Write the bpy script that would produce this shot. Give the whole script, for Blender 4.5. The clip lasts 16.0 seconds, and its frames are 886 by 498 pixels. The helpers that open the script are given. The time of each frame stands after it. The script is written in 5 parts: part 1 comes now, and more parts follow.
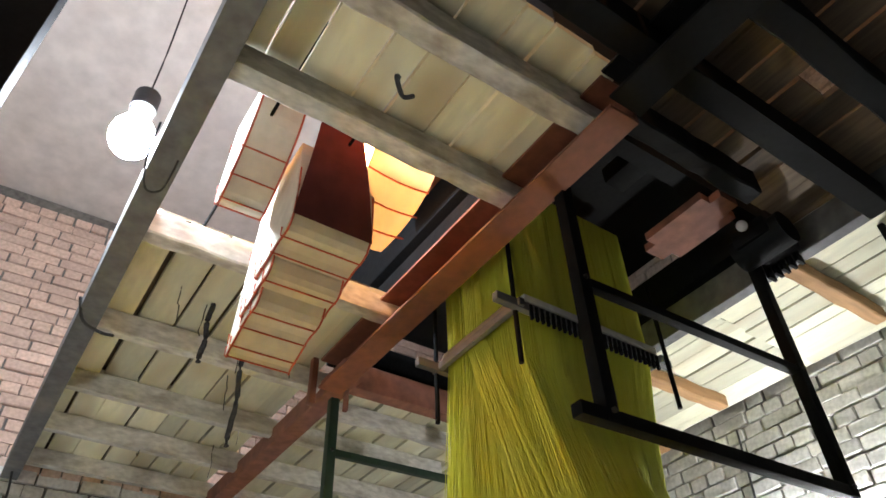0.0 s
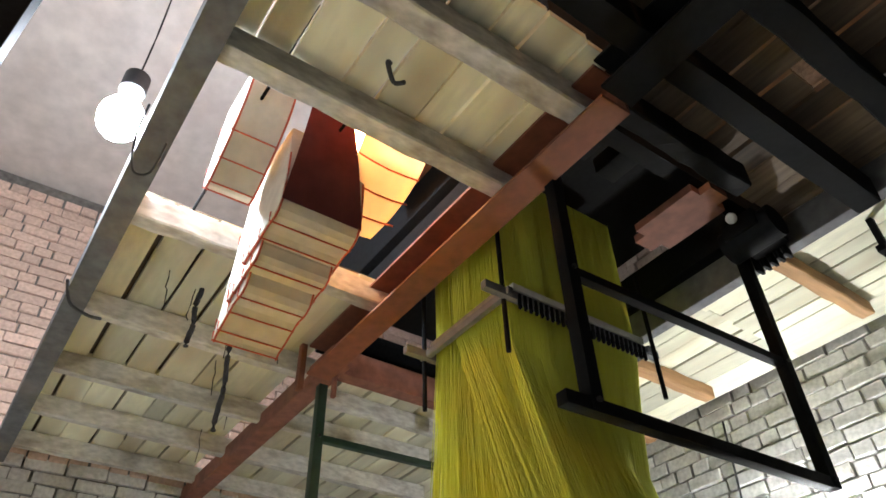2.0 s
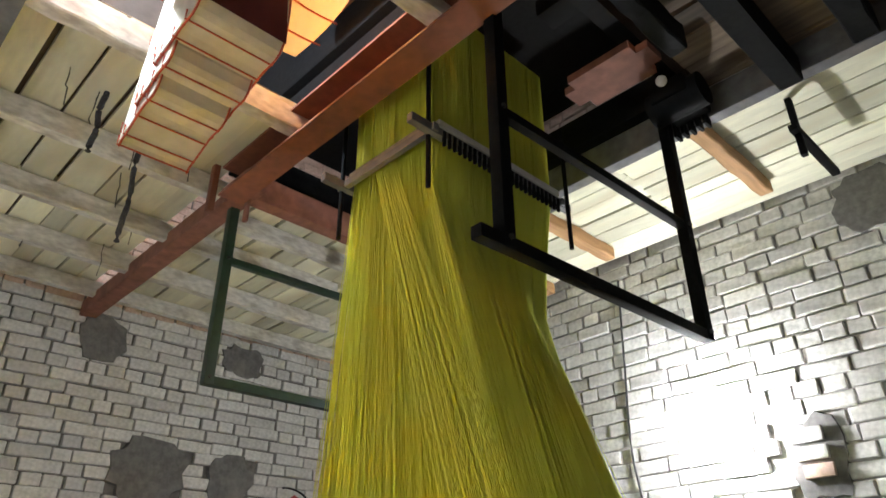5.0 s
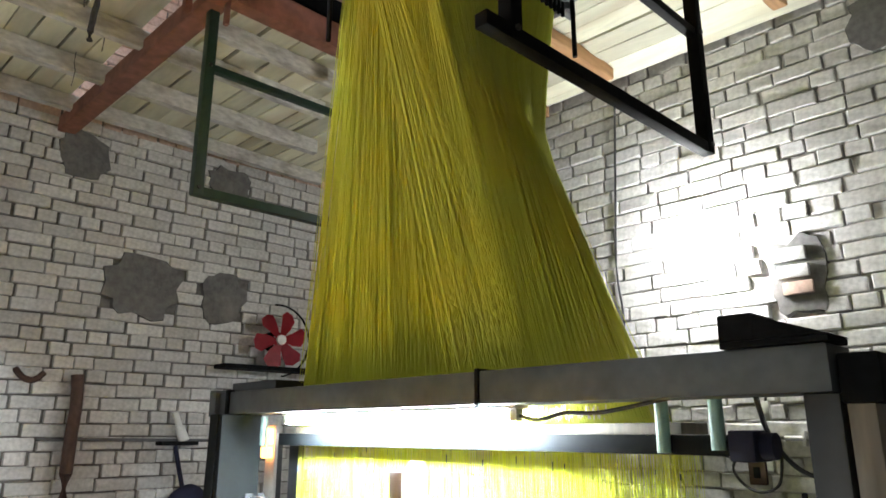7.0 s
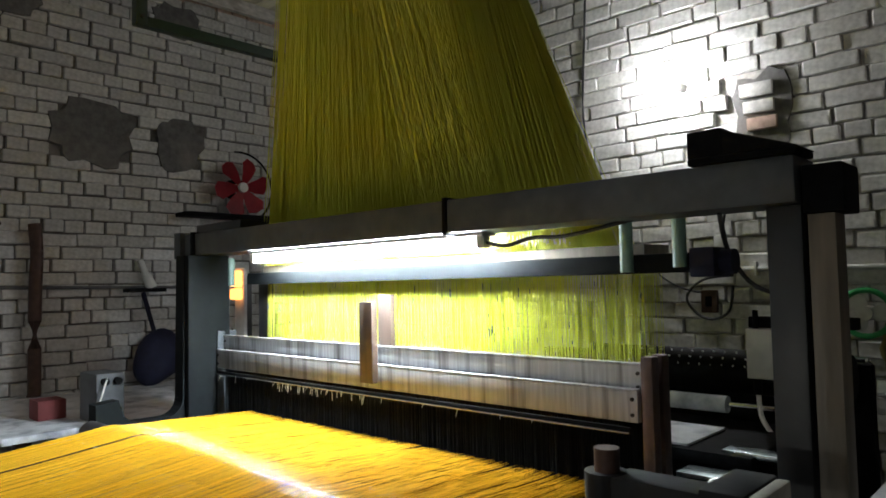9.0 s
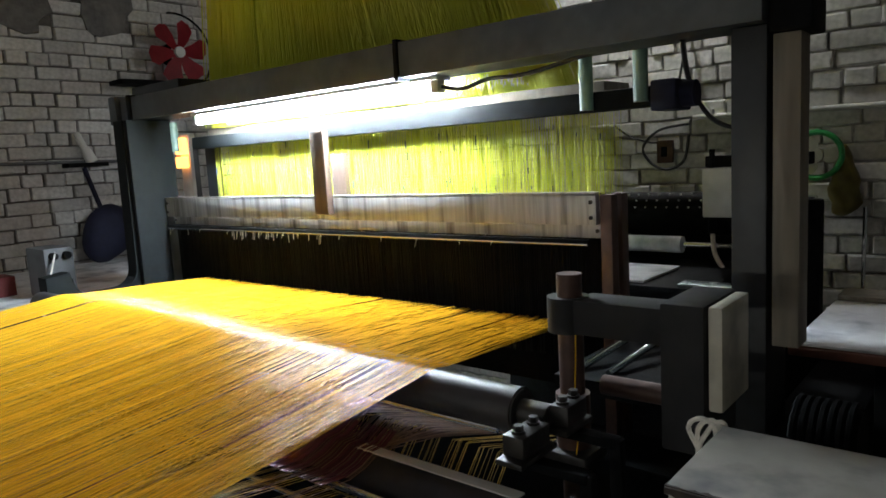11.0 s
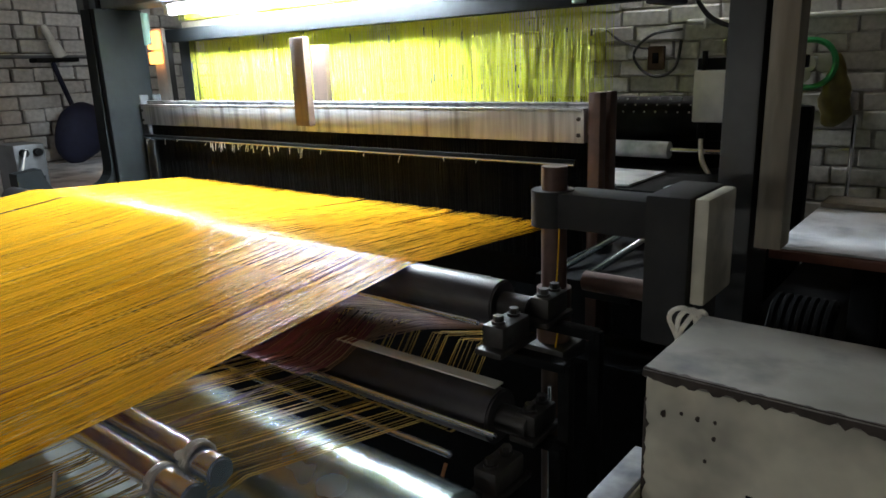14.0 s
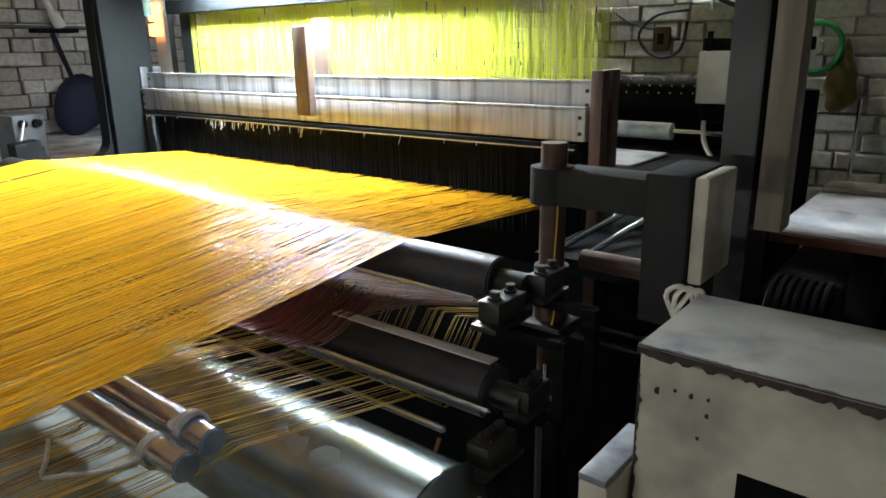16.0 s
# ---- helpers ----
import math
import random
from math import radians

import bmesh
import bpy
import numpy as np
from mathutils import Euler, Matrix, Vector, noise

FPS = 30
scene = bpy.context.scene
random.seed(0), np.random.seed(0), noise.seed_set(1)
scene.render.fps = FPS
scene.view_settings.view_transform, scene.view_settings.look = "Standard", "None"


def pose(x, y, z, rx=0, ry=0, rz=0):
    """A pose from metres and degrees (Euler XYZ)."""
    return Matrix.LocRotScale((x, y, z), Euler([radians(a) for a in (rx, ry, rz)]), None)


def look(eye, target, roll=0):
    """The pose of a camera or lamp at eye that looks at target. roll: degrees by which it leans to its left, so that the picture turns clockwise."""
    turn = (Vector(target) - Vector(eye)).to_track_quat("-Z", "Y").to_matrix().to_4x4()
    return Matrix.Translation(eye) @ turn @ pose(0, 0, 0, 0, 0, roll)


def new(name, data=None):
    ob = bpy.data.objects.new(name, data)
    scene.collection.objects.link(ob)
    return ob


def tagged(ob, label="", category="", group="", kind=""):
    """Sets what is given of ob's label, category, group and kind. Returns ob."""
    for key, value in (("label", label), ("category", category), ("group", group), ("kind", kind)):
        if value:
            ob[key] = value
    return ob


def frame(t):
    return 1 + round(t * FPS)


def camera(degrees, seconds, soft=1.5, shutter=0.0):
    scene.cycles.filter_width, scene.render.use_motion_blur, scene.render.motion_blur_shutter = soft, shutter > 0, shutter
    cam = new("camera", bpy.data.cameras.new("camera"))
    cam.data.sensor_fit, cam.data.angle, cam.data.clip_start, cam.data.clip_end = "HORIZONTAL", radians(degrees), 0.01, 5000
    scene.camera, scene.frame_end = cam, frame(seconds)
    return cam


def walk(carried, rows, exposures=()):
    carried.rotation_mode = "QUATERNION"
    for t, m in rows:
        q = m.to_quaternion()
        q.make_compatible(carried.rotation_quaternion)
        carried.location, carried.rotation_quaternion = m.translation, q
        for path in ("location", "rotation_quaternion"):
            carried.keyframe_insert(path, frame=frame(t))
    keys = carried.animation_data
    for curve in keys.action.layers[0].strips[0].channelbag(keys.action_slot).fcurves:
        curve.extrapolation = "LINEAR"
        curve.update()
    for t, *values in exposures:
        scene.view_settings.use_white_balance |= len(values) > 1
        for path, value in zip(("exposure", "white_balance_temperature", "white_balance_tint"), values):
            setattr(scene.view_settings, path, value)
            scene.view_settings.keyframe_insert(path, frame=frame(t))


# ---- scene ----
cam = camera(65.1, 16.0, soft=1.6, shutter=0.2)

PATH = [
    (0, (0.165, -0.03, 1.726), (-1.084, 0.813, 3.04), -2.3),
    (0.5, (0.163, -0.023, 1.729), (-1.094, 0.822, 3.035), -2.0),
    (1, (0.162, -0.022, 1.73), (-1.099, 0.833, 3.026), -2.1),
    (1.5, (0.166, -0.02, 1.728), (-1.088, 0.846, 3.023), -2.0),
    (2, (0.168, -0.017, 1.725), (-1.088, 0.854, 3.014), -1.9),
    (2.5, (0.167, -0.019, 1.723), (-1.084, 0.868, 3.006), -1.9),
    (3, (0.159, -0.012, 1.717), (-1.106, 0.934, 2.944), -1.7),
    (3.5, (0.137, 0.008, 1.708), (-1.156, 1.039, 2.832), -1.4),
    (3.7, (0.133, 0.013, 1.707), (-1.155, 1.08, 2.804), -1.3),
    (5.8, (0.074, 0.008, 1.644), (-1.277, 1.252, 2.437), -0.2),
    (6, (0.059, 0.014, 1.633), (-1.306, 1.272, 2.377), -0.2),
    (6.5, (0.04, 0.03, 1.619), (-1.338, 1.333, 2.254), -0.4),
    (7, (0.018, 0.046, 1.606), (-1.376, 1.386, 2.116), -0.0),
    (7.5, (0.015, 0.035, 1.586), (-1.389, 1.392, 2.018), 0.4),
    (8, (0.005, 0.039, 1.569), (-1.404, 1.422, 1.886), -0.0),
    (8.5, (-0.006, 0.055, 1.55), (-1.409, 1.463, 1.77), -0.2),
    (9, (-0.021, 0.068, 1.536), (-1.388, 1.525, 1.637), -1.2),
    (9.5, (-0.035, 0.087, 1.515), (-1.35, 1.593, 1.475), -2.5),
    (9.7, (-0.038, 0.092, 1.51), (-1.348, 1.601, 1.423), -2.9),
    (12, (-0.067, 0.106, 1.437), (-1.313, 1.629, 1.08), -2.3),
    (12.5, (-0.069, 0.11, 1.433), (-1.309, 1.623, 1.016), -1.8),
    (13, (-0.069, 0.11, 1.43), (-1.303, 1.617, 0.974), -1.9),
    (13.5, (-0.07, 0.116, 1.425), (-1.295, 1.621, 0.94), -1.8),
    (14, (-0.07, 0.118, 1.425), (-1.285, 1.622, 0.915), -2.1),
    (14.5, (-0.071, 0.116, 1.424), (-1.285, 1.616, 0.896), -1.8),
    (15, (-0.071, 0.119, 1.42), (-1.285, 1.613, 0.878), -1.4),
    (15.5, (-0.074, 0.124, 1.417), (-1.279, 1.618, 0.855), -1.0),
    (16, (-0.069, 0.124, 1.415), (-1.277, 1.615, 0.852), -1.1),
]
walk(cam, [(t, look(eye, target, roll)) for t, eye, target, roll in PATH],
     exposures=[(0.0, 0.7), (3.5, 0.78), (7.0, 0.58), (8.0, 0.1), (8.6, -0.35), (9.0, -0.95), (9.7, -0.82), (12.0, -0.68), (14.4, -0.48), (15.0, -0.12), (16.0, -0.07)])

# ---- light ----
world = bpy.data.worlds.new("night")
world.use_nodes = True
world.node_tree.nodes["Background"].inputs[0].default_value = (0.5, 0.6, 0.8, 1)
world.node_tree.nodes["Background"].inputs[1].default_value = 0.0015
scene.world = world
TUBE, BULB, WALL_BULB, UPPER_BULB, FILL_TUBE = 880.0, 430.0, 680.0, 110.0, 165.0


# ---- materials ----
def mat(name, colour, rough=0.6, metal=0.0, vary=0.25, scale=30.0, big=3.0, stain=None, stain_amount=0.45, bump=0.15,
        island=0.0, emit=0.0, emit_colour=None, stretch=(1, 1, 1), random_object=0.0, specular=0.5):
    m = bpy.data.materials.new(name)
    m.use_nodes = True
    nt = m.node_tree
    b = nt.nodes["Principled BSDF"]
    b.inputs["Roughness"].default_value = rough
    b.inputs["Metallic"].default_value = metal
    co = nt.nodes.new("ShaderNodeTexCoord")
    mp = nt.nodes.new("ShaderNodeMapping")
    mp.inputs["Scale"].default_value = stretch
    nt.links.new(co.outputs["Object"], mp.inputs["Vector"])

    def noise_tex(sc, detail):
        n = nt.nodes.new("ShaderNodeTexNoise")
        n.inputs["Scale"].default_value = sc
        n.inputs["Detail"].default_value = detail
        nt.links.new(mp.outputs[0], n.inputs["Vector"])
        return n

    fine, wide = noise_tex(scale, 6), noise_tex(big, 4)
    hsv = nt.nodes.new("ShaderNodeHueSaturation")
    hsv.inputs["Color"].default_value = (*colour, 1)
    rng = nt.nodes.new("ShaderNodeMapRange")
    rng.inputs["From Min"].default_value, rng.inputs["From Max"].default_value = 0.3, 0.7
    rng.inputs["To Min"].default_value, rng.inputs["To Max"].default_value = 1 - vary, 1 + vary * 0.6
    nt.links.new(fine.outputs["Fac"], rng.inputs["Value"])
    value = rng.outputs[0]
    for amount, node, out in ((island, "ShaderNodeNewGeometry", "Random Per Island"), (random_object, "ShaderNodeObjectInfo", "Random")):
        if amount:
            gi = nt.nodes.new(node)
            r2 = nt.nodes.new("ShaderNodeMapRange")
            r2.inputs["To Min"].default_value, r2.inputs["To Max"].default_value = 1 - amount, 1 + amount * 0.5
            nt.links.new(gi.outputs[out], r2.inputs["Value"])
            mul = nt.nodes.new("ShaderNodeMath")
            mul.operation = "MULTIPLY"
            nt.links.new(value, mul.inputs[0])
            nt.links.new(r2.outputs[0], mul.inputs[1])
            value = mul.outputs[0]
    nt.links.new(value, hsv.inputs["Value"])
    colour_out = hsv.outputs[0]
    if stain:
        mix = nt.nodes.new("ShaderNodeMix")
        mix.data_type = "RGBA"
        r3 = nt.nodes.new("ShaderNodeMapRange")
        r3.inputs["From Min"].default_value, r3.inputs["From Max"].default_value = 0.5, 0.72
        r3.inputs["To Max"].default_value = stain_amount
        nt.links.new(wide.outputs["Fac"], r3.inputs["Value"])
        nt.links.new(r3.outputs[0], mix.inputs[0])
        nt.links.new(colour_out, mix.inputs[6])
        mix.inputs[7].default_value = (*stain, 1)
        colour_out = mix.outputs[2]
    b.inputs["Specular IOR Level"].default_value = specular
    nt.links.new(colour_out, b.inputs["Base Color"])
    rr = nt.nodes.new("ShaderNodeMapRange")
    rr.inputs["To Min"].default_value, rr.inputs["To Max"].default_value = max(0.03, rough - 0.12), min(1, rough + 0.12)
    nt.links.new(wide.outputs["Fac"], rr.inputs["Value"])
    nt.links.new(rr.outputs[0], b.inputs["Roughness"])
    if bump:
        bp = nt.nodes.new("ShaderNodeBump")
        bp.inputs["Strength"].default_value = bump
        bp.inputs["Distance"].default_value = 0.004
        nt.links.new(fine.outputs["Fac"], bp.inputs["Height"])
        nt.links.new(bp.outputs[0], b.inputs["Normal"])
    if emit:
        b.inputs["Emission Color"].default_value = (*(emit_colour or colour), 1)
        b.inputs["Emission Strength"].default_value = emit
    return m


M = {
    "brick": mat("whitewashed brick", (0.62, 0.61, 0.585), 0.9, vary=0.22, scale=40, big=1.7, stain=(0.30, 0.26, 0.23), stain_amount=0.5, bump=0.5, random_object=0.18),
    "brick_joined": mat("whitewashed brick wall", (0.62, 0.61, 0.585), 0.9, vary=0.22, scale=40, big=1.7, stain=(0.30, 0.26, 0.23), stain_amount=0.5, bump=0.5, island=0.18),
    "brick_upper": mat("pale pink brick", (0.62, 0.45, 0.36), 0.9, vary=0.2, scale=40, big=2, stain=(0.4, 0.28, 0.22), bump=0.5, island=0.2),
    "mortar_pale": mat("whitewashed mortar", (0.47, 0.45, 0.42), 0.95, vary=0.4, scale=25, stain=(0.2, 0.18, 0.16), bump=0.6),
    "mortar": mat("dark mortar", (0.15, 0.14, 0.128), 0.95, vary=0.4, scale=25, stain=(0.24, 0.22, 0.2), bump=0.6),
    "cement": mat("grey cement patch", (0.15, 0.145, 0.14), 0.95, vary=0.3, scale=30, stain=(0.32, 0.29, 0.26), bump=0.6),
    "plaster": mat("stained ceiling plaster", (0.60, 0.54, 0.50), 0.9, vary=0.15, scale=8, big=1.2, stain=(0.4, 0.33, 0.3), bump=0.3),
    # for the unseen walls: darkened so that they bounce less light
    "dim_plaster": mat("dark grey plaster with little bounce", (0.16, 0.15, 0.135), 0.9, vary=0.25, scale=8, big=1.2, stain=(0.08, 0.07, 0.065), bump=0.3),
    "plank": mat("pale sawn plank", (0.79, 0.775, 0.60), 0.8, vary=0.12, scale=14, big=3.5, stain=(0.40, 0.30, 0.17), stain_amount=0.5, bump=0.2, stretch=(0.5, 2, 2), random_object=0.35),
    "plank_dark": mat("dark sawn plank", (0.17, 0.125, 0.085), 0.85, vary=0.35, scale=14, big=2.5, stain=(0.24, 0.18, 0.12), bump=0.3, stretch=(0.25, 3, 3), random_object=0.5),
    "joist": mat("cement-splashed joist wood", (0.58, 0.56, 0.52), 0.9, vary=0.25, scale=22, big=6, stain=(0.20, 0.155, 0.12), stain_amount=0.7, bump=0.5, stretch=(2, 0.9, 2)),
    "joist_new": mat("orange-brown sawn joist", (0.42, 0.24, 0.11), 0.8, vary=0.25, scale=16, stain=(0.28, 0.15, 0.07), bump=0.3, stretch=(3, 0.3, 3)),
    "arm_grey": mat("oily grey cast paint", (0.018, 0.018, 0.0195), 0.65, specular=0.3, vary=0.3, scale=20, stain=(0.012, 0.012, 0.012), bump=0.3),
    "beam_grey": mat("grey painted steel beam", (0.12, 0.12, 0.125), 0.7, vary=0.3, scale=20, stain=(0.3, 0.26, 0.22), bump=0.3),
    "primer": mat("red-orange primed steel", (0.17, 0.055, 0.027), 0.65, vary=0.25, scale=25, stain=(0.22, 0.07, 0.04), stain_amount=0.7, bump=0.2),
    "redwood": mat("red-brown timber", (0.22, 0.09, 0.06), 0.8, vary=0.3, scale=18, stain=(0.1, 0.05, 0.04), bump=0.3),
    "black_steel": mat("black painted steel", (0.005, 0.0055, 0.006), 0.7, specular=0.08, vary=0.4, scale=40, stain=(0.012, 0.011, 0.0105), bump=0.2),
    "green_steel": mat("dark green painted steel", (0.012, 0.036, 0.02), 0.5, vary=0.3, scale=30, stain=(0.03, 0.035, 0.03), bump=0.15),
    "frame_teal": mat("dark teal-grey cast frame", (0.008, 0.010, 0.011), 0.7, specular=0.12, vary=0.25, scale=25, big=5, stain=(0.008, 0.009, 0.01), stain_amount=0.8, bump=0.2),
    "grey_paint": mat("blue-grey machine paint", (0.065, 0.074, 0.08), 0.55, vary=0.2, scale=25, big=4, stain=(0.03, 0.032, 0.034), stain_amount=0.7, bump=0.15),
    "dark_paint": mat("oily dark machine paint", (0.013, 0.0145, 0.016), 0.45, vary=0.35, scale=25, big=6, stain=(0.015, 0.015, 0.015), stain_amount=0.8, bump=0.15),
    "tube_green": mat("pale green enamel", (0.26, 0.42, 0.34), 0.35, vary=0.15, scale=30, stain=(0.12, 0.2, 0.16), bump=0.08),
    "aluminium": mat("scuffed aluminium bar", (0.45, 0.46, 0.47), 0.45, metal=0.4, vary=0.22, scale=11, big=3.0, stain=(0.07, 0.062, 0.055), stain_amount=0.95, bump=0.12, stretch=(9, 3, 0.5)),
    "chrome": mat("polished chrome", (0.75, 0.76, 0.78), 0.1, metal=1.0, vary=0.08, scale=60, bump=0.02),
    "roller_steel": mat("dull oiled steel roller", (0.042, 0.04, 0.046), 0.4, metal=0.4, vary=0.25, scale=18, big=5, stain=(0.09, 0.08, 0.075), bump=0.08),
    "plate_steel": mat("smooth grey steel drum", (0.44, 0.52, 0.53), 0.24, metal=1.0, vary=0.06, scale=18, stain=(0.24, 0.29, 0.3), stain_amount=0.4, bump=0.0),
    "brown_steel": mat("rust-brown steel", (0.08, 0.042, 0.031), 0.5, metal=0.3, vary=0.3, scale=30, stain=(0.06, 0.035, 0.03), bump=0.2),
    "cast": mat("oily cast iron", (0.028, 0.026, 0.025), 0.45, metal=0.3, vary=0.4, scale=40, stain=(0.07, 0.062, 0.055), bump=0.3),
    "cream": mat("chipped cream enamel", (0.60, 0.565, 0.46), 0.5, vary=0.1, scale=30, big=7, stain=(0.12, 0.11, 0.10), stain_amount=0.85, bump=0.1),
    "winding": mat("grey machine enamel", (0.10, 0.105, 0.11), 0.6, vary=0.2, scale=25, stain=(0.07, 0.07, 0.075), bump=0.15),
    # stained lid whose base is also darkened to stand for weak light from above
    "cream_lid": mat("oil-stained cream enamel, darkened as dim top", (0.25, 0.235, 0.205), 0.5, vary=0.12, scale=30, big=13, stain=(0.07, 0.07, 0.075), stain_amount=0.9, bump=0.1),
    "worn_lid": mat("rubbed grey lid", (0.33, 0.34, 0.37), 0.45, vary=0.25, scale=40, big=18, stain=(0.08, 0.09, 0.12), stain_amount=0.9, bump=0.15),
    "chip": mat("rusty bare chip", (0.055, 0.042, 0.036), 0.8, vary=0.4, scale=60, bump=0.4),
    "tray": mat("pale green-grey tray paint", (0.42, 0.46, 0.41), 0.6, vary=0.2, scale=20, big=6, stain=(0.2, 0.22, 0.2), bump=0.15),
    "rod_steel": mat("bright drawn steel", (0.80, 0.88, 1.0), 0.2, metal=1.0, vary=0.1, scale=60, bump=0.03),
    "warp_brown": mat("dusty brown yarn", (0.30, 0.19, 0.14), 0.5, vary=0.15, scale=9, big=2, bump=0.0, island=0.6, stretch=(6, 0.4, 1)),
    "white_paint": mat("dirty white enamel", (0.68, 0.68, 0.64), 0.5, vary=0.12, scale=20, big=8, stain=(0.32, 0.31, 0.28), bump=0.08),
    "white_cloth": mat("crumpled white sheet with dust", (0.72, 0.73, 0.75), 0.7, vary=0.15, scale=14, big=9, stain=(0.1, 0.12, 0.16), stain_amount=0.7, bump=0.6),
    "wood_mid": mat("varnished wood slat", (0.095, 0.062, 0.046), 0.55, vary=0.25, scale=18, stain=(0.06, 0.04, 0.03), bump=0.15, stretch=(3, 3, 0.4)),
    "wood_pale": mat("weathered pale timber", (0.21, 0.18, 0.135), 0.75, vary=0.25, scale=16, stain=(0.15, 0.11, 0.08), bump=0.3, stretch=(3, 3, 0.3)),
    "warp": mat("golden yellow yarn", (0.90, 0.50, 0.03), 0.22, vary=0.1, scale=9, big=2, bump=0.0, island=0.3, stretch=(6, 0.4, 1), specular=0.26),
    "warp_low": mat("shaded golden and brown yarn", (0.85, 0.58, 0.12), 0.35, vary=0.15, scale=9, big=2, bump=0.0, island=0.6, stretch=(6, 0.4, 1)),
    "warp_wine": mat("wine red yarn", (0.17, 0.04, 0.065), 0.55, vary=0.15, scale=9, bump=0.0, island=0.5),
    "harness": mat("lime yellow harness cord", (0.66, 0.69, 0.07), 0.5, vary=0.08, scale=5, big=1.2, stain=(0.56, 0.60, 0.06), bump=0.0, island=0.05, stretch=(4, 4, 0.3)),
    "heddle": mat("oily black heddle wire", (0.006, 0.006, 0.006), 0.85, specular=0.15, vary=0.3, scale=20, bump=0.0, island=0.6),
    "card": mat("ivory pattern card", (0.66, 0.60, 0.50), 0.75, vary=0.1, scale=20, big=4, stain=(0.5, 0.42, 0.33), bump=0.1),
    "card_red": mat("maroon card backing", (0.17, 0.035, 0.035), 0.8, vary=0.2, scale=15, stain=(0.1, 0.025, 0.025), bump=0.15),
    "lace": mat("red lacing cord", (0.55, 0.10, 0.05), 0.8, vary=0.2, scale=60),
    "cord_white": mat("white cotton cord", (0.7, 0.66, 0.6), 0.85, vary=0.2, scale=90),
    "cable": mat("black rubber cable", (0.02, 0.02, 0.022), 0.5, vary=0.2, scale=60),
    "wire_copper": mat("bare orange wire", (0.55, 0.22, 0.08), 0.5, vary=0.2, scale=60),
    "fan_red": mat("red fan blade enamel", (0.42, 0.02, 0.035), 0.4, vary=0.15, scale=20, stain=(0.2, 0.02, 0.02)),
    "bag": mat("navy blue cloth", (0.007, 0.009, 0.03), 0.85, vary=0.3, scale=25, bump=0.3),
    "bag_orange": mat("orange printed cloth", (0.5, 0.16, 0.07), 0.8, vary=0.2, scale=40),
    "blue_plastic": mat("blue plastic", (0.03, 0.06, 0.2), 0.4, vary=0.2, scale=30),
    "jean": mat("grey blue plastic bottle", (0.12, 0.16, 0.2), 0.4, vary=0.25, scale=25),
    "green_plastic": mat("green plastic", (0.03, 0.3, 0.09), 0.4, vary=0.2, scale=30),
    "yellow_bag": mat("yellow polythene", (0.16, 0.13, 0.03), 0.4, vary=0.3, scale=20),
    "concrete": mat("oily concrete floor", (0.16, 0.15, 0.14), 0.8, vary=0.3, scale=12, big=1.5, stain=(0.06, 0.055, 0.05), bump=0.4),
    "rope": mat("dusty dark rope", (0.045, 0.045, 0.05), 0.9, vary=0.4, scale=80, bump=0.5),
    "tube_glow": mat("lit fluorescent tube", (0.9, 0.95, 1.0), 0.3, vary=0, bump=0, emit=TUBE, emit_colour=(0.80, 0.91, 1.0)),
    "fill_tube_glow": mat("lit fill tube out of view", (0.9, 0.95, 1.0), 0.3, vary=0, bump=0, emit=FILL_TUBE, emit_colour=(0.95, 0.97, 0.92)),
    "bulb_glow": mat("lit cool bulb", (1, 1, 1), 0.3, vary=0, bump=0, emit=BULB, emit_colour=(0.80, 0.88, 1.0)),
    "wall_bulb_glow": mat("lit white bulb", (1, 1, 1), 0.3, vary=0, bump=0, emit=WALL_BULB, emit_colour=(0.97, 0.98, 1.0)),
    "upper_glow": mat("lit warm bulb", (1, 0.7, 0.4), 0.3, vary=0, bump=0, emit=UPPER_BULB, emit_colour=(1.0, 0.45, 0.15)),
    "amber_glow": mat("amber indicator", (1, 0.4, 0.1), 0.3, vary=0, bump=0, emit=7.0, emit_colour=(1.0, 0.36, 0.08)),
}


# cards and their backing let lamplight through
M["card_thin"] = mat("ivory card against the lamp", (0.66, 0.60, 0.50), 0.75, vary=0.1, scale=20, big=4, stain=(0.5, 0.42, 0.33), bump=0.1)
nt = M["card_thin"].node_tree
glow = nt.nodes.new("ShaderNodeBsdfTranslucent")
glow.inputs["Color"].default_value = (0.75, 0.62, 0.42, 1)
blend = nt.nodes.new("ShaderNodeMixShader")
blend.inputs[0].default_value = 0.45
nt.links.new(nt.nodes["Principled BSDF"].outputs[0], blend.inputs[1])
nt.links.new(glow.outputs[0], blend.inputs[2])
nt.links.new(blend.outputs[0], nt.nodes["Material Output"].inputs["Surface"])


# ---- building helpers ----
def box(bm, x0, x1, y0, y1, z0, z1, bevel=0.0):
    r = bmesh.ops.create_cube(bm, size=1.0)
    vs = r["verts"]
    bmesh.ops.scale(bm, vec=(abs(x1 - x0), abs(y1 - y0), abs(z1 - z0)), verts=vs)
    bmesh.ops.translate(bm, vec=((x0 + x1) / 2, (y0 + y1) / 2, (z0 + z1) / 2), verts=vs)
    if bevel:
        es = list({e for v in vs for e in v.link_edges})
        bmesh.ops.bevel(bm, geom=es, offset=bevel, segments=2, profile=0.6, affect="EDGES")
    return bm


def cyl(bm, a, b, r, r2=None, n=20):
    a, b = Vector(a), Vector(b)
    m = Matrix.Translation((a + b) / 2) @ (b - a).to_track_quat("Z", "Y").to_matrix().to_4x4()
    bmesh.ops.create_cone(bm, cap_ends=True, segments=n, radius1=r, radius2=r if r2 is None else r2, depth=(b - a).length, matrix=m)
    return bm


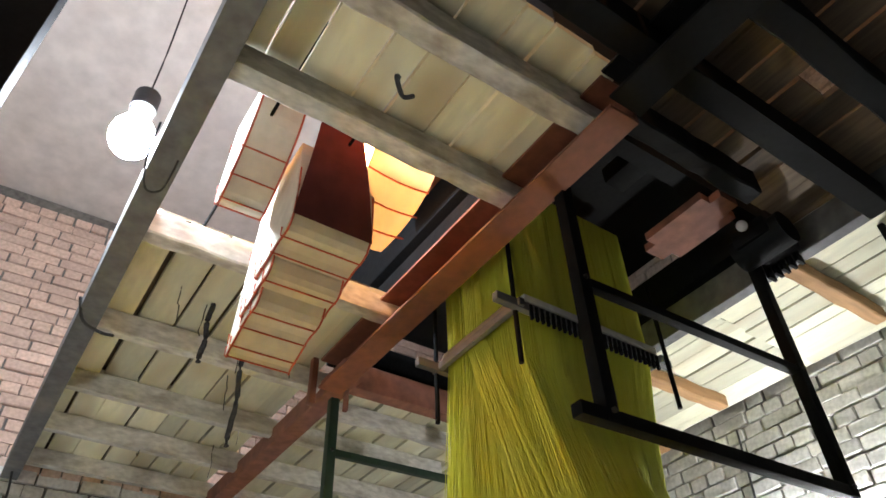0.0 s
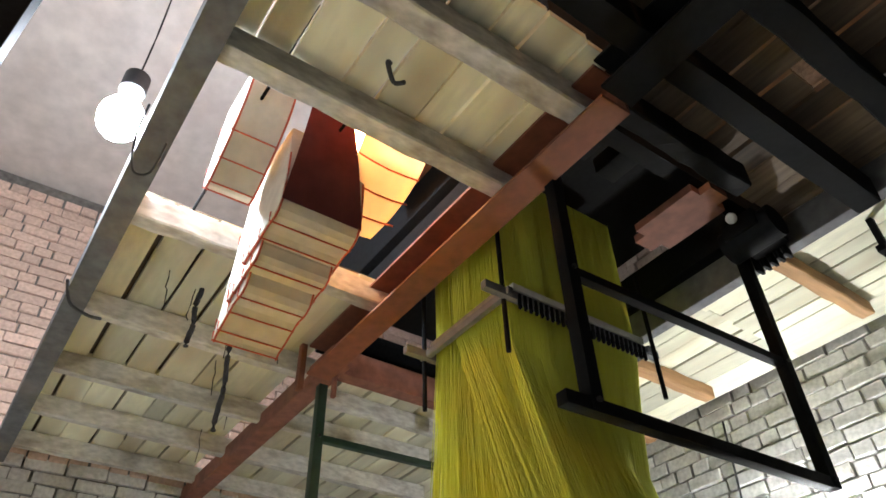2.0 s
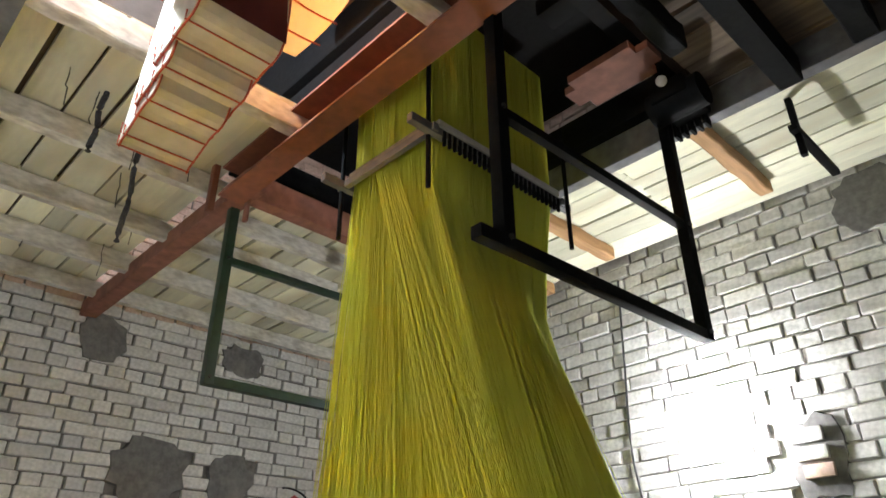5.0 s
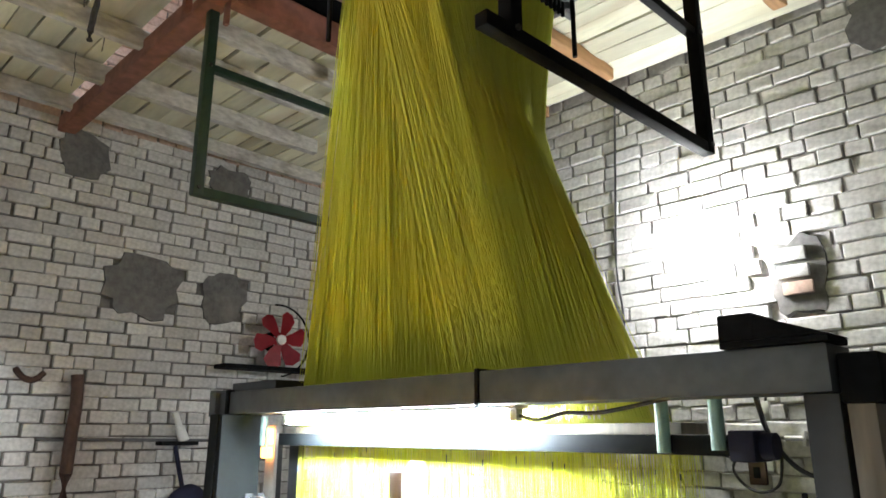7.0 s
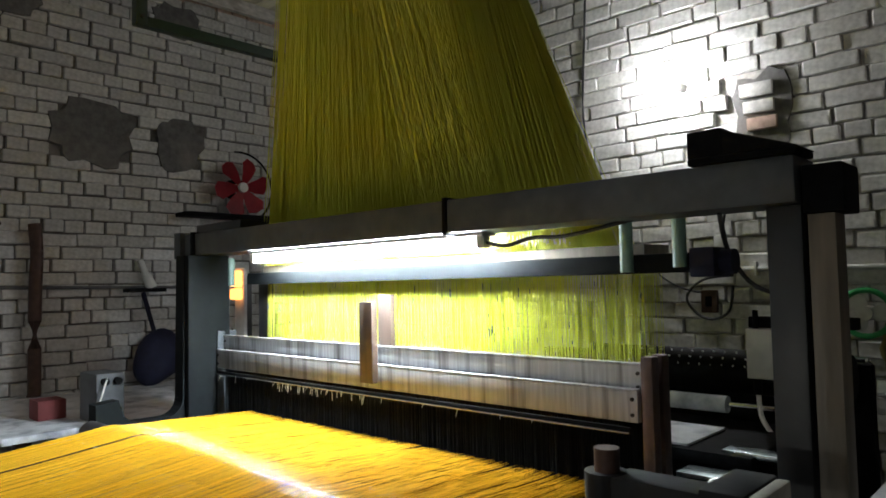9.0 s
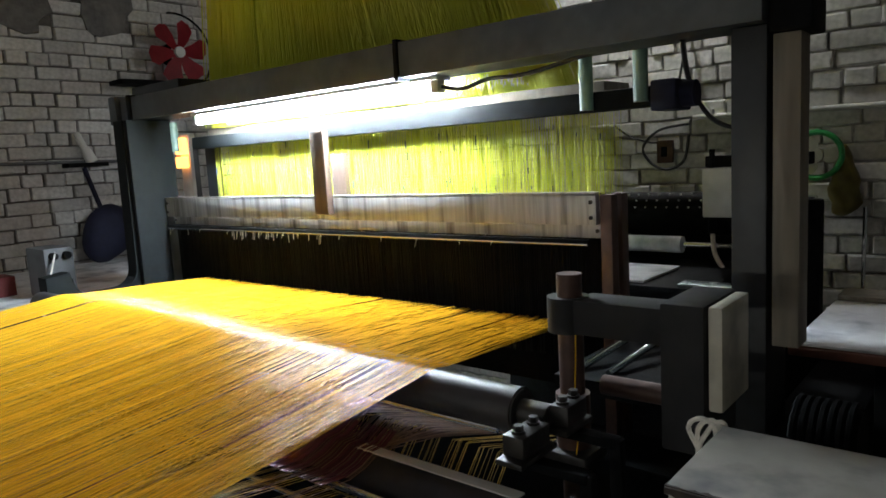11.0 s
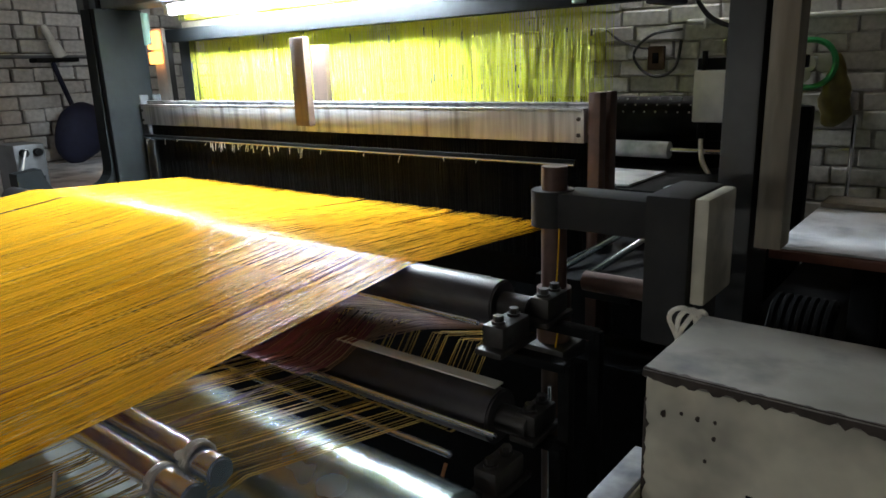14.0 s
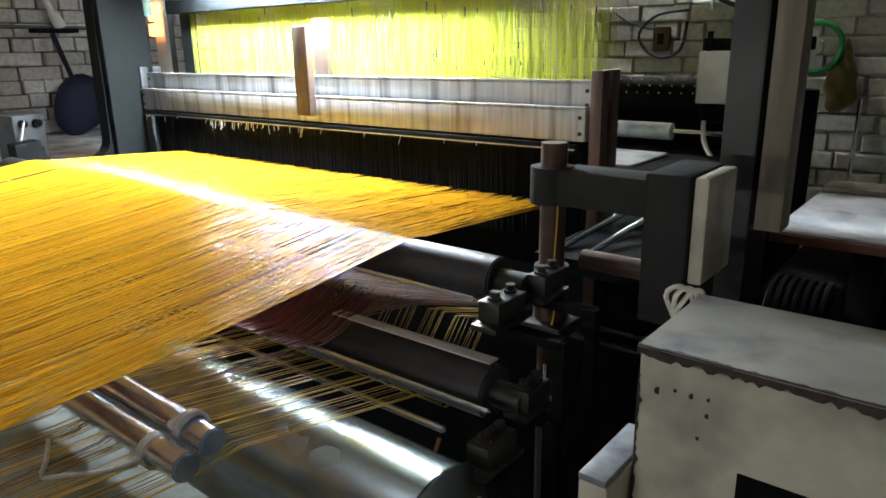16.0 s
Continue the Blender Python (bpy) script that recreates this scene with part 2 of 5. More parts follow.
def ball(bm, c, r, sx=1, sy=1, sz=1, u=16, v=10):
    m = Matrix.Translation(c) @ Matrix.Diagonal((sx, sy, sz, 1))
    bmesh.ops.create_uvsphere(bm, u_segments=u, v_segments=v, radius=r, matrix=m)
    return bm


def pipe(bm, pts, r, n=8):
    """A round cord or rod bent along points."""
    pts = [Vector(p) for p in pts]
    rings = []
    for i, p in enumerate(pts):
        d = (pts[min(i + 1, len(pts) - 1)] - pts[max(i - 1, 0)]).normalized()
        q = d.to_track_quat("Z", "Y")
        rings.append([bm.verts.new(p + q @ Vector((r * math.cos(2 * math.pi * k / n), r * math.sin(2 * math.pi * k / n), 0))) for k in range(n)])
    for a, b in zip(rings, rings[1:]):
        for k in range(n):
            bm.faces.new((a[k], a[(k + 1) % n], b[(k + 1) % n], b[k]))
    bm.faces.new(rings[0][::-1])
    bm.faces.new(rings[-1])
    return bm


def smooth_path(pts, steps=6):
    pts = [Vector(p) for p in pts]
    out = []
    for i in range(len(pts) - 1):
        p0, p1, p2, p3 = pts[max(i - 1, 0)], pts[i], pts[i + 1], pts[min(i + 2, len(pts) - 1)]
        for s in range(steps):
            t = s / steps
            out.append(0.5 * (2 * p1 + (p2 - p0) * t + (2 * p0 - 5 * p1 + 4 * p2 - p3) * t * t + (3 * p1 - p0 - 3 * p2 + p3) * t ** 3))
    return out + [pts[-1]]


def mesh_of(name, bm, material, smooth=False):
    me = bpy.data.meshes.new(name)
    bmesh.ops.recalc_face_normals(bm, faces=bm.faces)
    bm.to_mesh(me)
    bm.free()
    me.materials.append(material)
    if smooth:
        for p in me.polygons:
            p.use_smooth = True
        me.set_sharp_from_angle(angle=radians(40))
    return me


def thing(name, bm, material, label, category, group="", kind="", smooth=True):
    return tagged(new(name, mesh_of(name, bm, material, smooth)), label, category, group, kind)


def empty(name, label, category, group="", kind="", at=(0, 0, 0)):
    ob = tagged(new(name), label, category, group, kind)
    ob.matrix_basis = Matrix.Translation(at)
    return ob


def part(name, bm, material, parent, label="", smooth=True, at=(0, 0, 0)):
    """Links a bmesh, drawn in the world's place, under a thing or under a part of one."""
    ob = new(name, bm if isinstance(bm, bpy.types.Mesh) else mesh_of(name, bm, material, smooth))
    ob.parent = parent
    if not parent.parent:
        ob.matrix_parent_inverse = parent.matrix_basis.inverted()
    ob.matrix_basis = Matrix.Translation(at)
    return tagged(ob, label)


def strands(name, lines, r, material, parent=None, sides=3, smooth=False):
    """Many thin cords as one mesh; each line is a list of points."""
    verts, faces = [], []
    ring = [(math.cos(2 * math.pi * k / sides + 0.5), math.sin(2 * math.pi * k / sides + 0.5)) for k in range(sides)]
    for pts in lines:
        p0, p1 = Vector(pts[0]), Vector(pts[-1])
        q = (p1 - p0).to_track_quat("Z", "Y")
        off = [q @ Vector((c * r, s * r, 0)) for c, s in ring]
        base = len(verts)
        for p in pts:
            verts += [(p[0] + o.x, p[1] + o.y, p[2] + o.z) for o in off]
        for i in range(len(pts) - 1):
            a, b = base + i * sides, base + (i + 1) * sides
            faces += [(a + k, a + (k + 1) % sides, b + (k + 1) % sides, b + k) for k in range(sides)]
    me = bpy.data.meshes.new(name)
    me.from_pydata(verts, [], faces)
    me.materials.append(material)
    if smooth:
        me.polygons.foreach_set("use_smooth", [True] * len(me.polygons))
    if parent:
        return part(name, me, material, parent)
    return new(name, me)


B = bmesh.new


# ---- the room ----
XW, YN, XE, YS, ZTOP = -4.5, 3.45, 1.6, -2.6, 5.55
DECK = 3.50
OVERHEAD = Matrix.Translation((0.085, -0.006, 0.042)) @ Matrix.Rotation(radians(1.62), 4, "Z") @ Matrix.Scale(1.0089, 4)
OVERHEAD_NAMES = {"mezzanine_deck", "deck_lining", "joist", "edge_beam", "girder", "girder_tail", "trimmer", "harness_comb", "jacquard_machine",
                  "motor_board", "card_chain", "card_wire", "hanging_bulb", "upper_bulb", "lamp_cable", "hanging_rope", "hanging_string", "iron_bracket", "girder_strap", "beam_cable", "side_post"}


def structure(name, bm, material, label, category, smooth=False):
    return thing(name, bm, material, label, category, kind="structure", smooth=smooth)


structure("floor", box(B(), XW - 0.3, XE + 0.3, YS - 0.3, YN + 0.3, -0.2, 0), M["concrete"], "oily grey concrete workshop floor", "floor")
structure("ceiling", box(B(), XW - 0.3, XE + 0.3, YS - 0.3, YN + 0.3, ZTOP, ZTOP + 0.2), M["plaster"], "stained pale plaster ceiling of the upper storey", "ceiling")
wall_west = structure("wall_west", box(B(), XW - 0.3, XW - 0.022, YS - 0.3, YN + 0.3, 0, ZTOP), M["mortar"], "rough brick wall with dark open joints", "wall")
wall_north = structure("wall_north", box(B(), XW - 0.02, XE + 0.3, YN + 0.022, YN + 0.3, 0, ZTOP), M["mortar_pale"], "rough whitewashed brick wall with dark open joints", "wall")
structure("wall_east", box(B(), XE, XE + 0.3, YS - 0.3, YN, 0, ZTOP), M["dim_plaster"], "unseen plastered wall, darkened to cut bounced light", "wall")
structure("wall_south", box(B(), XW, XE, YS - 0.3, YS, 0, ZTOP), M["dim_plaster"], "unseen plastered wall, darkened to cut bounced light", "wall")


def brick_mesh(name, length, height, depth, material, seed):
    """One worn brick with softened, uneven edges; its face looks along -y."""
    rnd = random.Random(seed)
    bm = B()
    box(bm, 0, length, -0.004, depth, 0, height, 0.008)
    for v in bm.verts:
        v.co.x += rnd.uniform(-0.002, 0.002)
        v.co.z += rnd.uniform(-0.002, 0.002)
        v.co.y += rnd.uniform(-0.003, 0.002)
    return mesh_of(name, bm, material)


COURSE, JOINT = 0.078, 0.010


def lay_bricks(wall, place, span, z0, z1, near, holes, seed, material, joined):
    """English bond; the bricks inside the near stretch are objects, the rest one joined mesh."""
    rnd = random.Random(seed)
    kinds = {}
    for kind, length in (("s", 0.228), ("h", 0.108)):
        kinds[kind] = [(brick_mesh("brick", length, COURSE - 0.007, 0.05, material, seed * 10 + k + (5 if kind == "h" else 0)), length) for k in range(4)]
    rest_v, rest_f, count = [], [], 0
    row, z = 0, z0
    while z < z1:
        kind = "s" if row % 3 else "h"
        u = span[0] - rnd.uniform(0, 0.12)
        while u < span[1]:
            if rnd.random() < 0.12:
                k2 = "h" if kind == "s" else "s"
            else:
                k2 = kind
            me, length = rnd.choice(kinds[k2])
            step = length + JOINT + rnd.uniform(-0.007, 0.009)
            if u + length <= span[1] + 0.01 and not any(a < u + length / 2 < b and c < z + 0.035 < d for a, b, c, d in holes):
                m = place(u, rnd.uniform(-0.006, 0.005), z + rnd.uniform(-0.004, 0.004)) @ Matrix.Rotation(radians(rnd.uniform(-1.3, 1.3)), 4, "Y")
                if near[0] < u < near[1] and near[2] < z < near[3] and count < 300:
                    ob = new("brick", me)
                    ob.parent = wall
                    ob.matrix_basis = m
                    count += 1
                else:
                    base = len(rest_v)
                    rest_v += [tuple(m @ v.co) for v in me.vertices]
                    rest_f += [tuple(base + i for i in p.vertices) for p in me.polygons]
            u += step
        z += COURSE
        row += 1
    me = bpy.data.meshes.new("bricks")
    me.from_pydata(rest_v, [], rest_f)
    me.materials.append(joined)
    ob = new("bricks", me)
    ob.parent = wall
    tagged(ob, kind="stuff")


def west_place(u, out, z):
    # the west wall's face looks along +x
    return Matrix.Translation((XW + out, u, z)) @ Matrix.Rotation(radians(90), 4, "Z")


def north_place(u, out, z):
    return Matrix.Translation((u, YN - out, z))


def patch(name, wall_pose, w, h, seed, parent_label):
    """A smear of cement over the bricks, uneven at its edge."""
    rnd = random.Random(seed)
    bm = B()
    n = 22
    ring = []
    for k in range(n):
        a = 2 * math.pi * k / n
        s = rnd.uniform(0.78, 1.08)
        c = math.copysign(abs(math.cos(a)) ** 0.7, math.cos(a))
        t = math.copysign(abs(math.sin(a)) ** 0.7, math.sin(a))
        ring.append(bm.verts.new((c * w / 2 * s, -0.012, t * h / 2 * s)))
    back = [bm.verts.new((v.co.x * 1.04, 0.02, v.co.z * 1.04)) for v in ring]
    inner = [bm.verts.new((v.co.x * 0.6, -0.018, v.co.z * 0.6)) for v in ring]
    mid = bm.verts.new((0, -0.02, 0))
    for k in range(n):
        j = (k + 1) % n
        bm.faces.new((ring[k], ring[j], back[j], back[k]))
        bm.faces.new((inner[k], inner[j], ring[j], ring[k]))
        bm.faces.new((mid, inner[j], inner[k]))
    me = mesh_of(name, bm, M["cement"], True)
    me.transform(wall_pose)
    return tagged(new(name, me), parent_label, "patch", "", "structure")


WP = Matrix.Rotation(radians(90), 4, "Z")
patch("cement_patch", Matrix.Translation((XW, 1.70, 2.52)) @ WP, 0.52, 0.42, 1, "grey cement patch smeared over a bricked-up hole")
patch("cement_patch", Matrix.Translation((XW, 2.25, 2.51)) @ WP, 0.34, 0.36, 2, "grey cement patch smeared over a bricked-up hole")
patch("cement_patch", Matrix.Translation((XW, 2.24, 3.36)) @ WP, 0.34, 0.24, 3, "grey cement patch round a beam seat")
patch("cement_patch", Matrix.Translation((XW, 1.25, 3.30)) @ WP, 0.34, 0.3, 4, "grey cement patch round a beam seat")
hole_patch = patch("cement_patch", Matrix.Translation((-1.12, YN, 2.31)), 0.27, 0.40, 5, "grey cement patch round an exposed brick hole")
patch("cement_patch", Matrix.Translation((-0.55, YN, 3.45)), 0.42, 0.34, 6, "dark cement patch under the deck")

# ---- mezzanine ----
deck = structure("mezzanine_deck", box(B(), XW + 0.01, -2.62, 2.36, 2.40, DECK, DECK + 0.05), M["plank"], "pale sawn plank deck of the mezzanine seen from below", "deck")


def lay_planks(x0, x1, y0, y1, z, material, seed, width=0.14, gap=0.006, breaks=0.0):
    """Planks along x; some may stop short and leave a hole."""
    rnd = random.Random(seed)
    y = y0
    while y < y1 - 0.03:
        w = min(rnd.uniform(width * 0.75, width * 1.25), y1 - y)
        a, b = x0 + rnd.uniform(-0.01, 0.01), x1 + rnd.uniform(-0.01, 0.01)
        zz = z + rnd.uniform(-0.004, 0.004)
        runs = [(a, b)]
        if breaks and rnd.random() < breaks:
            c = a + (b - a) * rnd.uniform(0.2, 0.7)
            runs = [(a, c), (c + rnd.uniform(0.05, 0.13), b)]
        for a, b in runs:
            bm = B()
            box(bm, a, b, y + 0.003, y + w - 0.003, zz, zz + 0.028, 0.002)
            for v in bm.verts:
                v.co.z += 0.004 * math.sin(v.co.x * 3 + seed + y * 9)
                v.co.y += 0.002 * math.sin(v.co.x * 5 + y * 20)
            part("plank", bm, material, deck, smooth=False)
        y += w + rnd.uniform(0.0, gap)


lay_planks(XW + 0.01, -3.3, 0.12, 1.2, DECK, M["plank"], 1, gap=0.016)
lay_planks(-3.3, -2.03, 0.12, 1.2, DECK + 0.002, M["plank"], 2, gap=0.016)
lay_planks(-1.2, -0.62, 0.12, 1.2, DECK, M["plank"], 3)
lay_planks(XW + 0.01, -3.3, 1.3, 3.4, DECK, M["plank"], 4, gap=0.016)
lay_planks(-3.3, -2.62, 1.3, 3.4, DECK + 0.002, M["plank"], 5, gap=0.016)
lay_planks(-2.6, -1.4, 2.42, 3.42, DECK + 0.06, M["plank"], 6, 0.12)
lay_planks(-1.4, 0.2, 2.42, 3.42, DECK + 0.058, M["plank"], 7, 0.12)
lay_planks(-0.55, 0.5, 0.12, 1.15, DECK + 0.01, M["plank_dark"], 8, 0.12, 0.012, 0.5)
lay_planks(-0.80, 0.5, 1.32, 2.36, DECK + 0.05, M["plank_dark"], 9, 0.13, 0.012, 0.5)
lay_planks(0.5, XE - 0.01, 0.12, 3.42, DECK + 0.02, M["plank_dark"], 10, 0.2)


# added dark sheets that keep upper-storey light out of the plank gaps
structure("deck_lining", box(box(B(), XW + 0.005, -2.05, 0.12, 1.2, DECK + 0.036, DECK + 0.05), XW + 0.005, -2.64, 1.3, 3.42, DECK + 0.036, DECK + 0.05), M["plank_dark"], "added dark sheet over the deck planks, blocking upper light", "deck")
structure("deck_lining", box(B(), -2.58, 1.5, 2.44, 3.42, DECK + 0.096, DECK + 0.11), M["plank_dark"], "added dark sheet over the north strip, blocking upper light", "deck")


def joist(x, y0, y1, z0, z1, w, material, label, seed):
    rnd = random.Random(seed)
    bm = B()
    n = 10
    rings = []
    for i in range(n + 1):
        y = y0 + (y1 - y0) * i / n
        j = [rnd.uniform(-0.004, 0.004) for _ in range(6)]
        rings.append([bm.verts.new((x - w / 2 + j[0], y, z0 + j[1])), bm.verts.new((x + w / 2 + j[2], y, z0 + j[3])),
                      bm.verts.new((x + w / 2 + j[4], y, z1)), bm.verts.new((x - w / 2 + j[5], y, z1))])
    for a, b in zip(rings, rings[1:]):
        for k in range(4):
            bm.faces.new((a[k], a[(k + 1) % 4], b[(k + 1) % 4], b[k]))
    bm.faces.new(rings[0])
    bm.faces.new(rings[-1][::-1])
    bmesh.ops.bevel(bm, geom=[e for e in bm.edges if abs(e.verts[0].co.y - e.verts[1].co.y) > 0.01], offset=0.006, segments=1, affect="EDGES")
    return tagged(new("joist", mesh_of("joist", bm, material)), label, "joist", "deck joists", "structure")


OLD = "rough timber joist splashed with grey cement under the deck"
for i, (x, y0, y1) in enumerate([(-0.80, 0.14, 1.27), (-1.20, 0.14, 1.27), (-2.04, 0.14, 1.24), (-2.73, 0.14, 1.28), (-3.30, 0.14, 2.30), (-3.80, 0.14, 2.6)]):
    joist(x, y0, y1, 3.39, DECK - 0.008, (0.085, 0.075, 0.07, 0.055, 0.05, 0.05)[i], M["joist"], OLD, 20 + i)
for i, (x, y0, y1) in enumerate([(-2.95, 1.32, 2.25), (-4.3, 0.15, 3.0), (-3.05, 2.3, 3.42)]):
    joist(x, y0, y1, 3.40, DECK - 0.008, 0.05, M["joist"], OLD, 40 + i)
NEWJ = "orange-brown sawn joist under the north strip of deck"
for i, (x, y0, y1) in enumerate([(-0.95, 2.42, 3.22), (-1.90, 2.42, 3.26), (-2.45, 2.42, 3.40)]):
    joist(x, y0, y1, 3.48, DECK + 0.053, 0.07, M["joist_new"], NEWJ, 50 + i)
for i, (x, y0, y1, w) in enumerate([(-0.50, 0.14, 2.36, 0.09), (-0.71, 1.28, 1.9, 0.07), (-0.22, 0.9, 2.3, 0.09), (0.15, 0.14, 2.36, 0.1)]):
    joist(x, y0, y1, 3.38, DECK - 0.002, w, M["black_steel"], "black beam under the dark east deck", 60 + i)


def channel(name, x0, x1, y0, y1, z0, z1, t, material, label, open_side=1):
    """A steel channel along x, its web on one side."""
    bm = B()
    box(bm, x0, x1, y0, y1, z0, z0 + t, 0.002)
    box(bm, x0, x1, y0, y1, z1 - t, z1, 0.002)
    yw = y1 - t if open_side < 0 else y0
    box(bm, x0, x1, yw, yw + t, z0 + t - 0.001, z1 - t + 0.001)
    return thing(name, bm, material, label, "beam", kind="structure", smooth=False)


channel("edge_beam", XW, 1.5, 0.075, 0.165, 3.37, 3.53, 0.012, M["beam_grey"], "grey dusty steel beam along the open edge of the deck", 1)
channel("girder", -2.57, -0.66, 1.13, 1.25, 3.31, 3.47, 0.012, M["primer"], "red-orange primed steel channel girder under the deck", -1)
# east of the red run the girder goes on as a black piece
channel("girder", -0.65, 1.5, 1.12, 1.25, 3.33, 3.47, 0.012, M["black_steel"], "black east run of the girder under the dark deck", -1)
thing("girder_tail", box(B(), XW - 0.05, -2.45, 1.20, 1.30, 3.34, 3.44, 0.008), M["redwood"], "red-brown beam running into the brick wall", "beam", kind="structure", smooth=False)
thing("trimmer", box(B(), -2.66, -2.58, 1.31, 2.38, 3.38, 3.52, 0.006), M["redwood"], "dark red trimmer board round the opening", "beam", kind="structure", smooth=False)
thing("trimmer", box(B(), -2.58, 0.5, 2.36, 2.42, 3.42, 3.56, 0.006), M["beam_grey"], "grey trimmer board along the north strip", "beam", kind="structure", smooth=False)


# ---- hanging steel frames, harness and card chains ----
def steel_frame(x, y0, y1, z0, z1, zm, material, label, lip):
    f = empty("overhead_rack", label, "steel rack", "overhead steel racks", at=(x, (y0 + y1) / 2, z1))
    s = 0.022
    part("post", box(B(), x - s, x + s, y0 - s, y0 + s, z0, z1, 0.003), material, f)
    part("post", box(B(), x - s, x + s, y1 - s, y1 + s, z0, z1, 0.003), material, f)
    part("bottom_rail", box(B(), x - s + 0.002, x + s - 0.002, y0 - lip, y1 - s, z0 - 0.004, z0 + 0.036, 0.003), material, f)
    part("middle_rail", box(B(), x - 0.016, x + 0.016, y0 + s, y1 - s, zm, zm + 0.032, 0.003), material, f)
    for y in (y0, y1):
        part("bolt", cyl(B(), (x + s, y, z0 + 0.03), (x + s + 0.008, y, z0 + 0.03), 0.009, n=6), M["cast"], f)
        part("bolt", cyl(B(), (x + s, y, zm + 0.02), (x + s + 0.008, y, zm + 0.02), 0.009, n=6), M["cast"], f)
    return f


steel_frame(-0.975, 1.235, 2.28, 2.546, 3.60, 2.998, M["black_steel"], "black bolted steel angle frame hung from the deck", 0.11)
steel_frame(-2.652, 1.194, 2.20, 2.555, 3.46, 3.126, M["green_steel"], "dark green steel angle frame hung from the deck", 0.02)

HX0, HX1, HY0, HY1 = -1.80, -1.365, 1.335, 1.97


def cord_path(a, b, s, d, zlow=1.63):
    """A harness cord from its hook (a, b) to the comber board (s along it, d through it)."""
    xt, yt, ztop = OVERHEAD @ Vector((HX0 + (HX1 - HX0) * a, HY0 + (HY1 - HY0) * b, 3.1))
    xb, yb = -2.60 + 1.62 * s, 1.70 + 0.16 * d
    pts = [(xt, yt, ztop + 0.65), (xt, yt, ztop)]
    # the cords of the east side stay gathered until lower down, the rear ones longest
    east = max(0.0, min(1.0, (a - 0.45) / 0.55))
    start = east * (0.10 + 0.27 * b)
    for k in range(1, 10):
        f = k / 9
        g = max(0.0, (f - start) / (1 - start))
        draw = -0.05 * east * math.sin(math.pi * min(1.0, f / max(start, 0.05)) * 0.5) * (1 - g)
        pts.append((xt + (xb - xt) * g + draw, yt + (yb - yt) * f, ztop + (zlow - ztop) * f))
    return pts


harness = empty("jacquard_harness", "lime yellow nylon harness cords fanning down from the overhead machine", "loom harness", at=(-1.6, 1.7, 1.63))
rnd = random.Random(5)
lines = []
for j in range(9):
    b = j / 8
    for i in range(520):
        a = (i + rnd.uniform(-0.35, 0.35)) / 519
        a = min(1, max(0, a + 0.012 * math.sin(23 * a + 5 * j)))
        s = a * (0.80 + 0.20 * b) + 0.004 * math.sin(60 * a + j) + rnd.gauss(0, 0.003)
        lines.append(cord_path(a, b + rnd.uniform(-0.02, 0.02), s, b + rnd.gauss(0, 0.04)))
for i in range(500):
    # the closed east face, and the rear corner that fans out last
    b = rnd.random()
    lines.append(cord_path(1.0, b, 0.80 + 0.20 * b + rnd.gauss(0, 0.008), b))
for i in range(60):
    # a loose skein slung across the front face
    a = 0.30 + 0.25 * rnd.random()
    lines.append(cord_path(a, -0.03, a + 0.26 + 0.04 * rnd.random(), -0.02))
lines.sort(key=lambda p: p[-1][0])
for k in range(6):
    n = len(lines)
    tagged(strands("cord_bundle", lines[k * n // 6:(k + 1) * n // 6], 0.0013, M["harness"], harness, 4, True), kind="stuff")
comb = empty("harness_comb", "dark metal guide frame with pale rails clamped round the harness", "guide frame", at=(-1.6, 1.65, 3.08))
for y in (1.30, 2.0):
    part("rail", box(B(), -1.86, -1.32, y - 0.012, y + 0.012, 3.07, 3.10, 0.003), M["beam_grey"], comb)
    part("slat", box(B(), -1.80, -1.37, y - 0.004, y + 0.02, 3.102, 3.125, 0.002), M["wood_pale"], comb, "pale wooden slat")
for x in (-1.83, -1.345):
    part("rail", box(B(), x - 0.014, x + 0.014, 1.20, 2.06, 3.066, 3.10, 0.003), M["beam_grey"], comb)
    part("slat", box(B(), x - 0.02, x + 0.018, 1.32, 1.98, 3.102, 3.13, 0.002), M["white_paint"], comb, "pale painted slat")
for x, y in ((-1.847, 1.30), (-1.36, 1.30), (-1.30, 1.99), (-1.847, 1.99)):
    part("hanger_rod", cyl(B(), (x, y, 2.86), (x, y, 3.42), 0.009, n=10), M["black_steel"], comb)
for k in range(26):
    y = 1.34 + k * 0.025
    part("tooth", box(B(), -1.335, -1.325, y, y + 0.010, 3.03, 3.09), M["black_steel"], comb, smooth=False)

knots = []
for i in range(420):
    x = -2.45 + 1.40 * rnd.random()
    z = 1.636 + 0.03 * rnd.random() * min(1.0, 0.3 + (x + 2.45))
    knots.append([(x, 1.688, z + rnd.uniform(0.006, 0.018)), (x + rnd.uniform(-0.003, 0.003), 1.686, z)])
tagged(strands("knot_row", knots, 0.0016, M["cord_white"], harness), kind="stuff")

# jacquard machine over the opening
jac = empty("jacquard_machine", "dark oily jacquard machine standing over the deck opening", "jacquard machine", at=(-1.6, 1.65, 3.6))
part("base_frame", box(box(box(box(B(), -2.75, -0.85, 1.24, 1.31, 3.56, 3.72, 0.005), -2.75, -0.85, 2.30, 2.37, 3.56, 3.72, 0.005), -2.75, -2.67, 1.31, 2.30, 3.56, 3.72), -0.92, -0.85, 1.31, 2.30, 3.56, 3.72), M["black_steel"], jac)
# body spread over the whole opening to keep it dark and stop upper light
part("body", box(B(), -2.72, -0.88, 1.27, 2.36, 3.85, 4.7, 0.02), M["black_steel"], jac)
